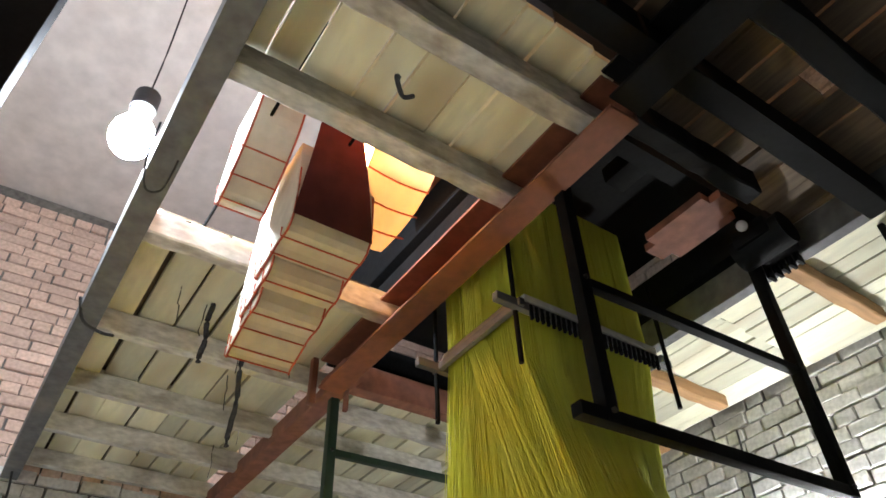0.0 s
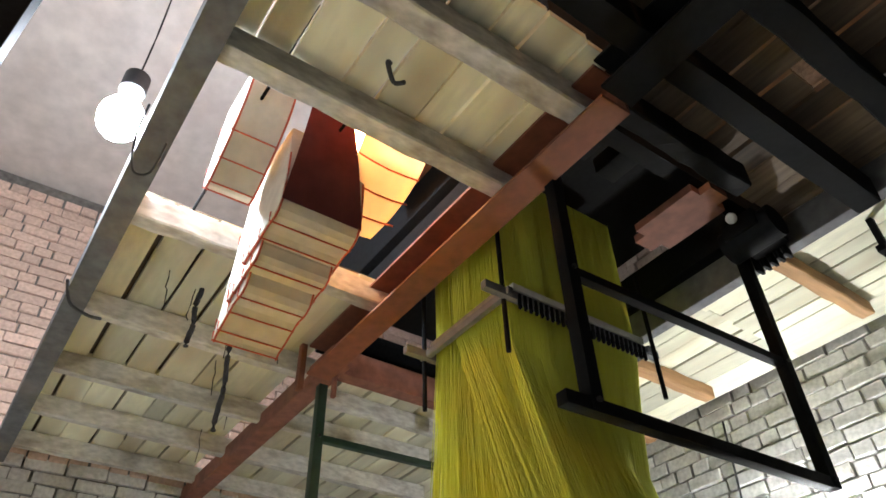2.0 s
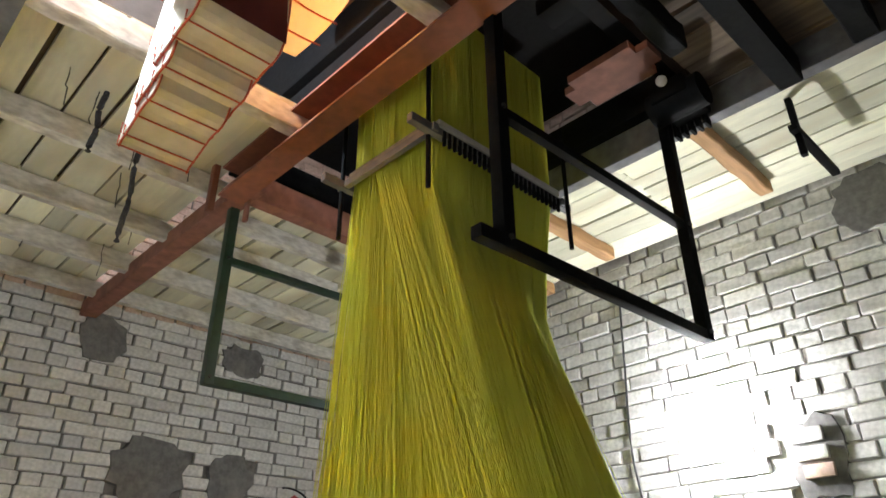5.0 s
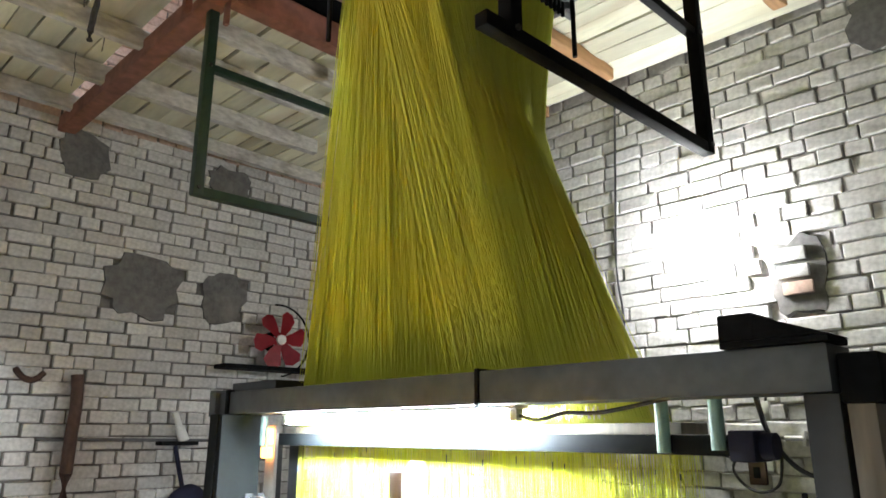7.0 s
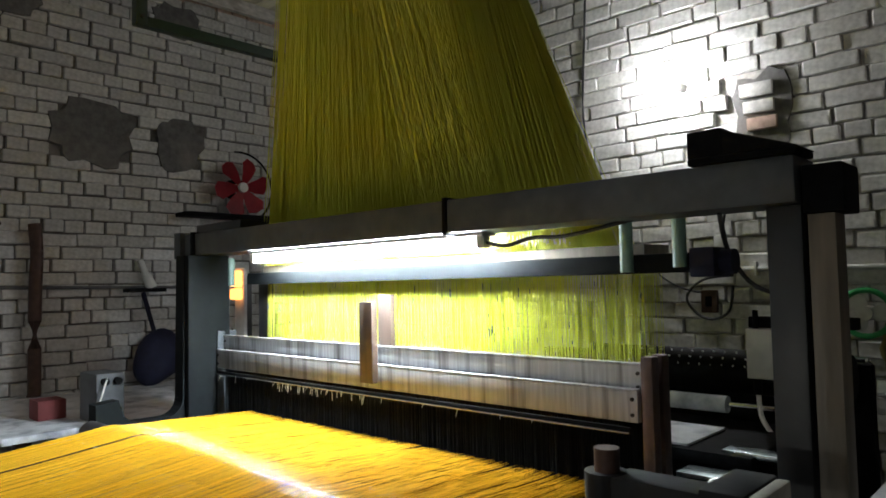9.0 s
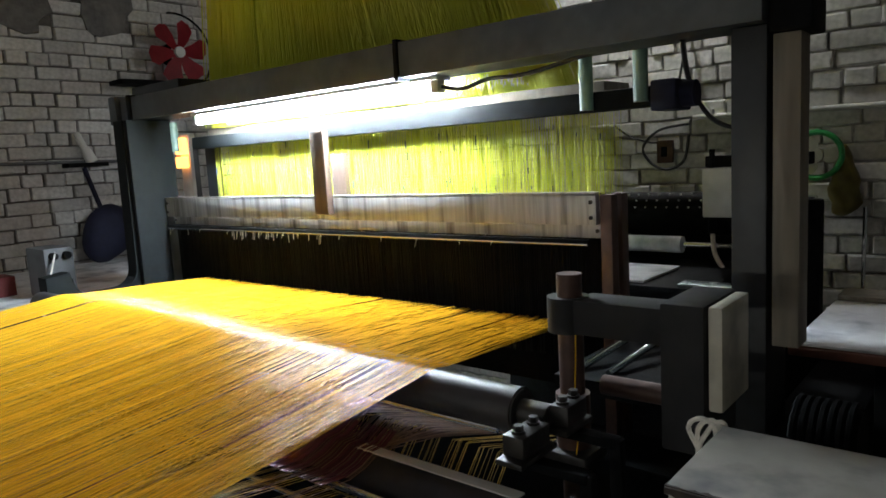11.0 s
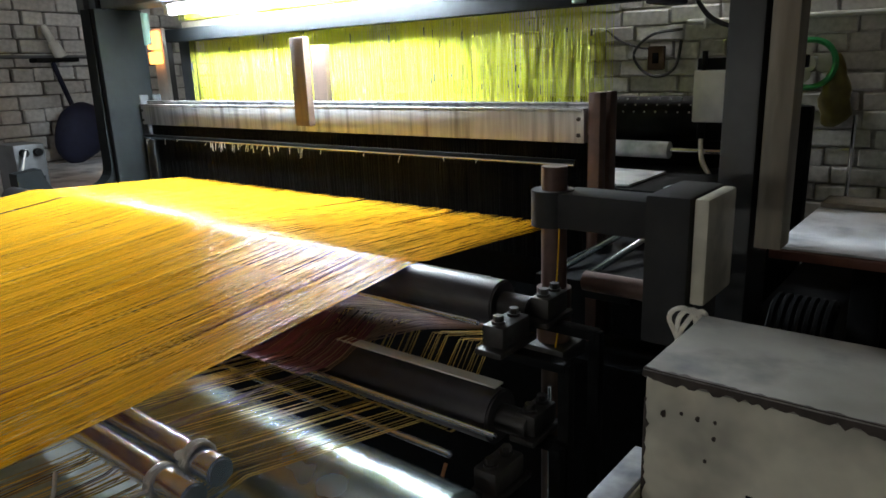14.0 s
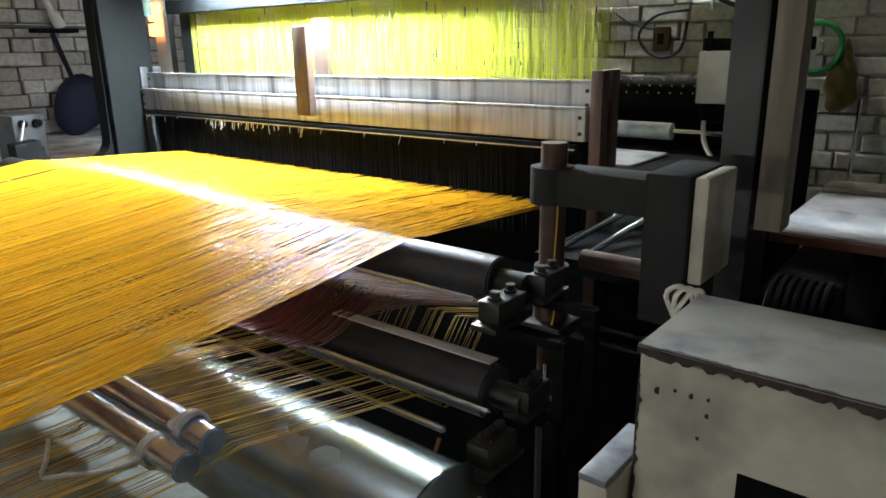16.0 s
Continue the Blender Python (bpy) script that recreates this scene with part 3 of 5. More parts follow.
for x in (-2.7, -0.9):
    for y in (1.3, 2.32):
        part("leg", box(B(), x - 0.03, x + 0.03, y - 0.03, y + 0.03, 3.70, 3.9, 0.004), M["dark_paint"], jac)
part("cylinder", cyl(B(), (-1.95, 1.12, 3.95), (-1.25, 1.12, 3.95), 0.09, n=6), M["redwood"], jac, "square-sided wooden card cylinder")
bm = B()
box(bm, -1.05, -0.82, 1.36, 1.5, 3.60, 3.74, 0.01)
box(bm, -1.06, -0.9, 1.56, 1.66, 3.58, 3.66, 0.01)
cyl(bm, (-1.1, 1.42, 3.64), (-0.75, 1.42, 3.64), 0.035)
part("gearbox", bm, M["black_steel"], jac)
bm = B()
cyl(bm, (-0.98, 2.20, 3.44), (-0.76, 2.20, 3.44), 0.07)
box(bm, -0.95, -0.80, 2.12, 2.34, 3.42, 3.5, 0.01)
for k in range(5):
    box(bm, -0.97 + k * 0.032, -0.955 + k * 0.032, 2.33, 2.38, 3.38, 3.47, 0.003)
part("clutch", bm, M["black_steel"], jac)
part("counter", ball(B(), (-0.86, 2.06, 3.45), 0.022), M["white_paint"], jac, "small white knob")
bm = box(B(), -1.20, -0.82, 1.86, 2.06, 3.50, 3.535)
bmesh.ops.bevel(bm, geom=[e for e in bm.edges if abs(e.verts[0].co.z - e.verts[1].co.z) > 0.01], offset=0.05, segments=4, affect="EDGES")
thing("motor_board", bm, M["redwood"], "rounded brown board under the machine", "board")


def card_body(bm, profile, y0, y1, lean=0.0):
    """A folded stack of cards: its outline in x and z, ruled along y."""
    n = len(profile)
    rows = [[bm.verts.new((x, y0 + (y1 - y0) * j / 3 + lean * (3.6 - z), z)) for x, z in profile] for j in range(4)]
    for a, b in zip(rows, rows[1:]):
        for k in range(n):
            bm.faces.new((a[k], a[(k + 1) % n], b[(k + 1) % n], b[k]))
    bm.faces.new(rows[0])
    bm.faces.new(rows[-1][::-1])
    return bm


def curve(pts, steps=5):
    return [(p.x, p.z) for p in smooth_path([(x, 0, z) for x, z in pts], steps)]


def card_chain(label, layers, y0, y1, back, laces, lean):
    """Layers are outlines in x and z from the back top, round the foot, to the front top."""
    e = empty("card_chain", label, "pattern cards", "pattern card chains", at=(layers[0][0][0], (y0 + y1) / 2, layers[0][0][1]))
    for k, pts in enumerate(layers):
        c = curve(pts)
        d = 0.012 * k
        p = part("card_stack", card_body(B(), c, y0 + d, y1 - d, lean), M["card"], e, smooth=False)
        for y in laces:
            yy = y0 + d + (y1 - y0 - 2 * d) * y
            part("lace", pipe(B(), [(x, yy + lean * (3.6 - z), z - 0.004) for x, z in c[2:-2]], 0.0035, 5), M["lace"], p, "red lacing cord")
        mid = c[len(c) // 3: -2: 3]
        for x, z in mid:
            part("lace", pipe(B(), [(x, y0 + d - 0.003 + lean * (3.6 - z), z + 0.03), (x - 0.004, y0 + d - 0.003 + lean * (3.6 - z), z - 0.003), (x, (y0 + y1) / 2 + lean * (3.6 - z), z - 0.005), (x, y1 - d + lean * (3.6 - z), z - 0.003)], 0.003, 5), M["lace"], p, "red lacing cord")
    if back:
        bm = B()
        rows = [[bm.verts.new((x + 0.006, y0 + (y1 - y0) * (j / 4) * (0.55 + 0.45 * f) + (y1 - y0) * 0.1 * (1 - f) + lean * (3.6 - z), z)) for j in range(5)] for x, z, f in back]
        for a, b in zip(rows, rows[1:]):
            for j in range(4):
                bm.faces.new((a[j], a[j + 1], b[j + 1], b[j]))
        bmesh.ops.solidify(bm, geom=bm.faces[:], thickness=0.004)
        part("card_sheet", bm, M["card_red"], e, "maroon backed hanging sheet of cards")
    return e


BACK = [(-1.385 - 0.075 * (k / 8) ** 1.6, 3.62 - 0.42 * k / 8, k / 8) for k in range(9)]
card_chain("folded ivory pattern cards laced with red cord hanging through the deck",
           [[(-1.46, 3.54), (-1.46, 3.205), (-1.58, 3.16), (-1.70, 3.135), (-1.74, 3.17), (-1.66, 3.54)],
            [(-1.62, 3.54), (-1.62, 3.14), (-1.72, 3.09), (-1.83, 3.065), (-1.86, 3.10), (-1.76, 3.54)],
            [(-1.72, 3.54), (-1.72, 3.09), (-1.84, 3.035), (-1.96, 2.99), (-1.975, 3.02), (-1.86, 3.54)]],
           0.50, 0.785, BACK, (0.02, 0.98), 0.0)
card_chain("warm-lit pattern cards hanging beside the deck edge",
           [[(-1.36, 3.66), (-1.42, 3.52), (-1.54, 3.40), (-1.66, 3.33), (-1.70, 3.40), (-1.62, 3.66)]], 0.31, 0.47, None, (0.03, 0.97), 0.0)
hang = empty("card_chain", "thin pattern cards glowing orange before a lamp", "pattern cards", "pattern card chains", at=(-1.4, 0.85, 3.6))
prof = curve([(-1.30, 3.66), (-1.345, 3.53), (-1.43, 3.445), (-1.54, 3.40), (-1.66, 3.385)], 6)
bm = B()
rows = [[bm.verts.new((x, 0.715 + (0.265 - 0.05 * k / len(prof)) * j / 4, z - 0.012 * math.sin(math.pi * j / 4))) for j in range(5)] for k, (x, z) in enumerate(prof)]
for a, b in zip(rows, rows[1:]):
    for j in range(4):
        bm.faces.new((a[j], a[j + 1], b[j + 1], b[j]))
part("card_sheet", bm, M["card_thin"], hang)
for k in (4, 9, 14, 19):
    x, z = prof[k]
    part("lace", pipe(B(), [(x, 0.715 + 0.063 * j, z - 0.016 * math.sin(math.pi * j / 4) - 0.003) for j in range(5)], 0.0035, 5), M["lace"], hang, "red lacing cord")
for y in (0.36, 0.64, 0.82):
    thing("card_wire", pipe(B(), [(-2.3, y, 3.542), (-1.0, y, 3.542)], 0.006, 6), M["black_steel"], "steel wire over the opening that carries the cards", "wire")

# ---- lamps ----
def bulb(name, c, r, glow, label, down=True):
    e = empty(name, label, "light bulb", at=c)
    x, y, z = c
    s = 1 if down else -1
    part("globe", ball(B(), c, r, 1, 1, 1.15), M[glow], e, "glowing white globe")
    part("cap", cyl(B(), (x, y, z + s * r * 0.95), (x, y, z + s * r * 1.9), r * 0.5), M["white_paint"], e)
    part("holder", cyl(B(), (x, y, z + s * r * 1.9), (x, y, z + s * r * 3.0), r * 0.6), M["cable"], e)
    return e


bulb("hanging_bulb", (-2.0, 0.005, 3.80), 0.085, "bulb_glow", "bright cool bulb hanging at the deck's edge")
thing("lamp_cable", pipe(B(), smooth_path([(-2.0, 0.005, 3.98), (-2.02, 0.01, 4.4), (-1.99, 0.0, 5.0), (-2.0, 0.0, ZTOP)], 6), 0.004, 6), M["cable"], "black cable dropping from the ceiling to the bulb", "cable")
thing("lamp_cable", pipe(B(), smooth_path([(-1.55, 0.06, 3.45), (-1.62, 0.06, 3.36), (-1.70, 0.09, 3.30), (-1.69, 0.14, 3.31), (-1.6, 0.15, 3.37)], 6), 0.004, 6), M["cable"], "black cable looped at the deck's edge", "cable")
e = empty("wall_bulb", "bright white bulb in a holder on the brick wall", "light bulb", at=(-1.5, 3.3, 2.5))
part("globe", ball(B(), (-1.50, 3.30, 2.50), 0.04, 1, 1.1, 1), M["wall_bulb_glow"], e, "glowing white globe")
part("holder", cyl(B(), (-1.50, 3.34, 2.50), (-1.50, 3.455, 2.50), 0.022), M["white_paint"], e)
thing("lamp_cable", pipe(B(), [(-1.52, 0.80, 3.86), (-1.52, 0.80, ZTOP)], 0.004, 6), M["cable"], "black cable dropping from the ceiling to the warm bulb", "cable")
bulb("upper_bulb", (-1.52, 0.80, 3.72), 0.05, "upper_glow", "warm bulb hanging on the upper storey")

bulb("upper_bulb", (-0.25, 1.0, 4.6), 0.05, "upper_glow", "warm bulb hanging over the dark east deck")
thing("lamp_cable", pipe(B(), [(-0.25, 1.0, 4.74), (-0.25, 1.0, ZTOP)], 0.004, 6), M["cable"], "black cable dropping from the ceiling to the second warm bulb", "cable")

# ---- the loom ----
loom = empty("loom", "blue-grey power loom with a heavy top beam and side frames", "loom", at=(-1.65, 1.4, 0))
part("top_beam", box(B(), -2.93, -0.437, 1.51, 1.65, 1.680, 1.775, 0.006), M["grey_paint"], loom)
part("top_cap", box(B(), -2.86, -2.5, 1.53, 1.68, 1.777, 1.812, 0.003), M["dark_paint"], loom)
part("beam_end", box(B(), -2.99, -2.932, 1.49, 1.62, 1.67, 1.785, 0.006), M["grey_paint"], loom)
part("clamp", box(B(), -1.370, -1.355, 1.502, 1.658, 1.672, 1.782, 0.003), M["black_steel"], loom, "black tie round the beam")
part("clamp", box(B(), -2.86, -2.835, 1.50, 1.658, 1.672, 1.782, 0.003), M["black_steel"], loom, "black tie round the beam")
bm = B()
box(bm, -0.645, -0.43, 1.5, 1.62, 1.776, 1.79, 0.003)
box(bm, -0.645, -0.57, 1.5, 1.62, 1.79, 1.848, 0.004)
part("switch_box", bm, M["black_steel"], loom)
bm = bmesh.new()
vs = [bm.verts.new(c) for c in ((-0.57, 1.5, 1.791), (-0.428, 1.5, 1.791), (-0.57, 1.62, 1.791), (-0.428, 1.62, 1.791), (-0.57, 1.5, 1.842), (-0.57, 1.62, 1.842))]
for fc in ((0, 1, 4), (2, 5, 3), (0, 2, 3, 1), (1, 3, 5, 4), (0, 4, 5, 2)):
    bm.faces.new([vs[i] for i in fc])
part("switch_box", bm, M["black_steel"], loom, smooth=False)
part("right_post", box(B(), -0.505, -0.437, 1.545, 1.70, 0, 1.679, 0.005), M["dark_paint"], loom)
part("beam_end", box(B(), -0.434, -0.360, 1.54, 1.66, 1.660, 1.755, 0.005), M["black_steel"], loom)
part("wood_prop", box(B(), -0.430, -0.380, 1.555, 1.625, 1.050, 1.659, 0.003), M["wood_pale"], loom, "weathered wooden prop plank")


def side_frame(x0, x1):
    """Cast side frame in the y-z plane with a rounded throat."""
    bm = B()
    outer = [(0.30, 0), (0.30, 0.95), (1.10, 0.97), (1.10, 1.10), (1.185, 1.11), (1.195, 1.07)]
    for k in range(7):
        a = radians(180 + 15 * k)
        outer.append((1.265 + 0.07 * math.cos(a), 1.085 + 0.07 * math.sin(a)))
    for k in range(7):
        a = radians(270 + 15 * k)
        outer.append((1.375 + 0.07 * math.cos(a), 1.085 + 0.07 * math.sin(a)))
    outer += [(1.452, 1.679), (1.66, 1.679), (1.66, 1.0), (2.45, 0.95), (2.45, 0)]
    def loop(pts, x):
        vs = [bm.verts.new((x, y, z)) for y, z in pts]
        return vs, [bm.edges.new((vs[i], vs[(i + 1) % len(vs)])) for i in range(len(vs))]
    sides = []
    for x in (x0, x1):
        vo, eo = loop(outer, x)
        bmesh.ops.triangle_fill(bm, edges=eo, use_beauty=True, use_dissolve=False)
        sides.append(vo)
    for a, b in [sides]:
        for i in range(len(a)):
            j = (i + 1) % len(a)
            bm.faces.new((a[i], a[j], b[j], b[i]))
    return bm


part("side_frame", side_frame(-2.888, -2.816), M["frame_teal"], loom, smooth=False)
part("left_post", box(B(), -2.8155, -2.786, 1.455, 1.64, 0, 1.679, 0.006), M["frame_teal"], loom)
part("machine_side", box(B(), -0.46, -0.30, 1.21, 2.4, 0, 0.86, 0.01), M["black_steel"], loom)
part("machine_base", box(B(), -2.8, -0.55, 1.55, 1.75, 0.1, 0.72, 0.02), M["black_steel"], loom)
# green pipe hangers and the comber rail
for x, zt, zb in ((-0.885, 1.70, 1.556), (-0.745, 1.70, 1.565), (-2.815, 1.67, 1.548)):
    part("pipe_hanger", cyl(B(), (x, 1.668, zb), (x, 1.668, zt), 0.017), M["tube_green"], loom, "pale green enamelled pipe hanger")
part("comber_rail", box(B(), -2.70, -0.70, 1.68, 1.73, 1.552, 1.60, 0.004), M["frame_teal"], loom)
part("comber_board", box(B(), -2.66, -0.87, 1.735, 1.88, 1.60, 1.63, 0.003), M["wood_pale"], loom)
part("end_motor", cyl(box(B(), -0.72, -0.66, 1.66, 1.76, 1.54, 1.61, 0.006), (-0.66, 1.71, 1.575), (-0.63, 1.71, 1.575), 0.03), M["bag"], loom, "dark blue rail end fitting")
part("end_panel", box(B(), -2.74, -2.665, 1.76, 1.79, 1.1, 1.60, 0.003), M["dark_paint"], loom)
for y in (1.60, 1.655):
    part("guide_post", box(B(), -0.815, -0.785, y - 0.015, y + 0.02, 0.75, 1.355, 0.004), M["brown_steel"], loom, "dark rust-red guide post")
    part("guide_post", box(B(), -2.785, -2.780, y - 0.015, y + 0.02, 0.75, 1.355, 0.004), M["grey_paint"], loom)

# tube lamp under the top beam
lamp = empty("tube_lamp", "lit fluorescent tube clipped under the top beam", "tube lamp", at=(-1.9, 1.60, 1.70))
part("tube", cyl(B(), (-2.445, 1.57, 1.650), (-1.29, 1.57, 1.650), 0.014, n=14), M["tube_glow"], lamp, "glowing white tube")
part("batten", box(B(), -2.475, -1.26, 1.55, 1.61, 1.668, 1.679, 0.003), M["white_paint"], lamp)
part("socket", box(B(), -2.475, -2.445, 1.555, 1.585, 1.635, 1.669, 0.003), M["white_paint"], lamp)
part("socket", box(B(), -1.29, -1.26, 1.555, 1.585, 1.635, 1.669, 0.003), M["white_paint"], lamp)
thing("tube_cable", pipe(B(), smooth_path([(-1.26, 1.57, 1.65), (-1.2, 1.58, 1.638), (-1.12, 1.59, 1.655), (-1.0, 1.59, 1.655), (-0.8, 1.61, 1.69)], 6), 0.006, 6), M["cable"], "black cable sagging from the tube lamp", "cable")

# unseen tube added on the south wall as fill light for south-facing sides
side = empty("tube_lamp", "added fill tube out of view on the south wall", "tube lamp", at=(-1.2, YS, 1.5))
part("tube", cyl(B(), (-1.8, YS + 0.09, 1.5), (-0.6, YS + 0.09, 1.5), 0.014, n=14), M["fill_tube_glow"], side, "glowing white tube")
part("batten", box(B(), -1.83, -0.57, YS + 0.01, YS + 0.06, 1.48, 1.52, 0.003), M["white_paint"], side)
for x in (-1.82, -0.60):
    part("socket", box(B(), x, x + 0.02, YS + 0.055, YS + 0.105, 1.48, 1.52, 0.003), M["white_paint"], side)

# heddle cords under the comber board, with dark ties
heddles = empty("heddle_curtain", "lime yellow heddle cords hanging straight with dark ties", "heddle curtain", at=(-1.76, 1.8, 1.2))
rnd = random.Random(9)
lines, dark, pale = [], [], []
for i in range(1200):
    x, y = -2.63 + 1.74 * (i + 0.6 * rnd.random()) / 1200, 1.74 + 0.026 * (i % 6)
    dx, dy = rnd.uniform(-0.004, 0.004), rnd.uniform(-0.004, 0.004)
    cut = rnd.uniform(1.29, 1.33)
    lines.append([(x, y, 1.605), (x + dx, y + dy, cut)])
    pale.append([(x + dx, y + dy, cut), (x + dx, y + dy, 1.05)])
    if rnd.random() < 0.10:
        z = rnd.uniform(1.36, 1.58)
        dark.append([(x, y - 0.003, z), (x, y - 0.003, z - rnd.uniform(0.008, 0.03))])
tagged(strands("cord_row", lines, 0.00085, M["harness"], heddles), kind="stuff")
tagged(strands("eyelet_row", pale, 0.0007, M["cord_white"], heddles), kind="stuff")
tagged(strands("tie_row", dark, 0.002, M["blue_plastic"], heddles), kind="stuff")

# black lower heddles behind the moving bars
lower = empty("heddle_wires", "curtain of oily black heddle wires over the warp", "heddle wires", at=(-1.8, 1.6, 1.0))
lines = []
for i in range(1600):
    x, y = -2.78 + 1.95 * (i + rnd.random()) / 1600, 1.634 + 0.006 * rnd.random()
    lines.append([(x, y, 1.30), (x + rnd.uniform(-0.003, 0.003), y, 0.93)])
tagged(strands("wire_row", lines, 0.0013, M["heddle"], lower), kind="stuff")
part("back_board", box(B(), -2.79, -0.84, 1.646, 1.656, 0.85, 1.24, 0.002), M["black_steel"], lower)


def heald_bar(y0, y1, z0, z1, label, slat):
    e = empty("heald_bar", label, "heald bar", "heald bars", at=(-1.8, y0, z0))
    part("bar", box(B(), -2.778, -0.822, y0, y1, z0, z1, 0.003), M["aluminium"], e)
    part("lip", box(B(), -2.778, -0.822, y0 - 0.004, y1, z1 + 0.001, z1 + 0.006, 0.001), M["aluminium"], e)
    for x in (-2.765, -0.835):
        for z in (z0 + 0.018, z1 - 0.018):
            part("rivet", cyl(B(), (x, y0 + 0.001, z), (x, y0 - 0.004, z), 0.005, n=8), M["cast"], e)
    if slat:
        part("slat", box(B(), slat[0], slat[1], y0 - 0.03, y0 - 0.004, slat[2], slat[3], 0.005), M["wood_mid"], e, "brown wooden slat")
    else:
        part("slat", box(B(), -1.800, -1.735, y1 + 0.001, y1 + 0.022, z0 + 0.01, z0 + 0.245, 0.005), M["wood_mid"], e, "brown wooden slat")
    return e


bar_back = heald_bar(1.612, 1.632, 1.269, 1.338, "scuffed aluminium heald bar with a wooden slat", None)
bar_front = heald_bar(1.580, 1.600, 1.186, 1.259, "scuffed aluminium heald bar with a brown wooden slat", (-1.80, -1.735, 1.205, 1.47))
hooks = empty("hook_rail", "black hook rail fringed with thread ends", "hook rail", at=(-1.8, 1.575, 1.15))
part("rail", box(B(), -2.77, -0.84, 1.572, 1.582, 1.160, 1.178, 0.002), M["black_steel"], hooks)
part("wire", pipe(B(), [(-2.77, 1.566, 1.166), (-0.84, 1.566, 1.166)], 0.0025, 6), M["chrome"], hooks)
fl = []
for i in range(40):
    x = -2.75 + 1.9 * rnd.random()
    if rnd.random() < 0.6:
        x = -2.35 + abs(rnd.gauss(0, 0.35))
    fl.append([(x, 1.566, 1.168), (x + rnd.uniform(-0.008, 0.008), 1.562, 1.168 - rnd.uniform(0.01, 0.035))])
tagged(strands("fringe", fl, 0.0009, M["cord_white"], hooks), kind="stuff")

# ---- warp ----
warp = empty("warp_sheet", "sheet of golden yellow warp yarns passing over steel rollers", "warp yarns", at=(-1.6, 0.97, 1.1))
lines, N = [], 1250
rnd = random.Random(3)
for i in range(N):
    u = (i + rnd.uniform(-0.5, 0.5)) / N
    if rnd.random() < 0.03 or math.sin(41 * u + 3 * math.sin(17 * u)) > 0.9993:
        continue
    xr, xf = -2.36 + 1.54 * u, -2.52 + 1.59 * u
    dz = rnd.uniform(-0.0015, 0.0015)
    zf = 1.035 + rnd.uniform(-0.012, 0.012)
    lines.append([(xf, 1.58, zf), (xf + (xr - xf) * 0.5, 1.30, (zf + 1.10) / 2 + dz), (xr, 1.01, 1.098 + dz), (xr, 0.985, 1.103 + dz), (xr, 0.955, 1.103 + dz), (xr, 0.92, 1.098 + dz),
                  (xr + rnd.uniform(-0.002, 0.002), 0.69, 1.074 + dz), (xr, 0.45, 1.053 + dz), (xr + rnd.uniform(-0.004, 0.004), 0.30, 1.045 + dz), (xr, -1.4, 0.97 + dz)])
tagged(strands("yarn_layer", lines, 0.00044, M["warp"], warp, 5, True), kind="stuff")
under = empty("lower_warp", "lower layer of golden and brown warp yarns with gaps", "warp yarns", at=(-1.6, 0.9, 0.95))
lines, brown = [], []
for i in range(190):
    u = rnd.random() ** 0.7
    x0, xa, xb, xc = -2.4 + 1.72 * u, -2.4 + 1.70 * u, -2.4 + 1.625 * u, -2.4 + 1.53 * u
    w = rnd.uniform(-0.004, 0.004)
    lines.append([(x0 - 0.01, 1.25, 0.88), (x0, 0.96, 0.975 + w), (x0, 0.919, 0.93), (x0, 0.89, 0.8705), (x0, 0.855, 0.8715), (xa, 0.816, 0.903 + 0.3 * w), (xb, 0.56, 0.916 + 0.4 * w), (xb - 0.01 * u, 0.522, 0.902), (xb - 0.03 * u, 0.45, 0.893), (xc, 0.2, 0.88), (xc, -1.4, 0.86)])
for i in range(620):
    x = -2.4 + 1.60 * rnd.random() ** 0.75
    w = rnd.uniform(-0.004, 0.004)
    xe = min(x, -0.94 + 0.05 * rnd.random())
    tail = [(xe - 0.01, 0.815, 0.934), (xe - 0.05, 0.56, 0.93 + w), (xe - 0.05, 0.522, 0.912), (xe - 0.055, 0.47, 0.893), (xe - 0.09, -1.4, 0.88)]
    brown.append([(x, 1.25, 0.885), (x, 0.96, 0.982 + w), (xe, 0.90, 0.957), (xe, 0.872, 0.9585), (xe, 0.842, 0.946)] + (tail if rnd.random() < 0.04 else tail[:1]))
tagged(strands("brown_layer", brown, 0.0008, M["warp_brown"], under, 4, True), "dusty brown yarns", kind="stuff")
tagged(strands("yarn_layer", lines, 0.00062, M["warp_low"], under, 5, True), kind="stuff")


def roller(name, y, z, r, x0, x1, material, label, journal=0.02):
    e = empty(name, label, "roller", at=((x0 + x1) / 2, y, z))
    bm = B()
    cyl(bm, (x0, y, z), (x1, y, z), r, n=40)
    bmesh.ops.bevel(bm, geom=[ed for ed in bm.edges if len(ed.link_faces) == 2 and any(len(f.verts) > 4 for f in ed.link_faces)], offset=0.003, segments=2, affect="EDGES")
    part("barrel", bm, M[material], e)
    if journal:
        part("journal", cyl(B(), (x1, y, z), (x1 + 0.05, y, z), journal), M["cast"], e)
    return e


roller("roller", 0.965, 1.066, 0.037, -2.5, -0.638, "roller_steel", "dull dark steel roller under the warp")
roller("roller", 0.872, 0.932, 0.040, -2.5, -0.582, "roller_steel", "dull dark steel roller under the warp")
roller("thin_rod", 0.925, 1.044, 0.005, -2.5, -0.655, "rod_steel", "thin bright steel rod between the rollers", 0)
roller("thin_rod", 0.815, 0.936, 0.0045, -2.5, -0.552, "rod_steel", "thin bright steel rod under the yarns", 0)
roller("thin_rod", 0.81, 0.884, 0.0055, -2.5, -0.627, "rod_steel", "thin bright steel rod under the yarns", 0)
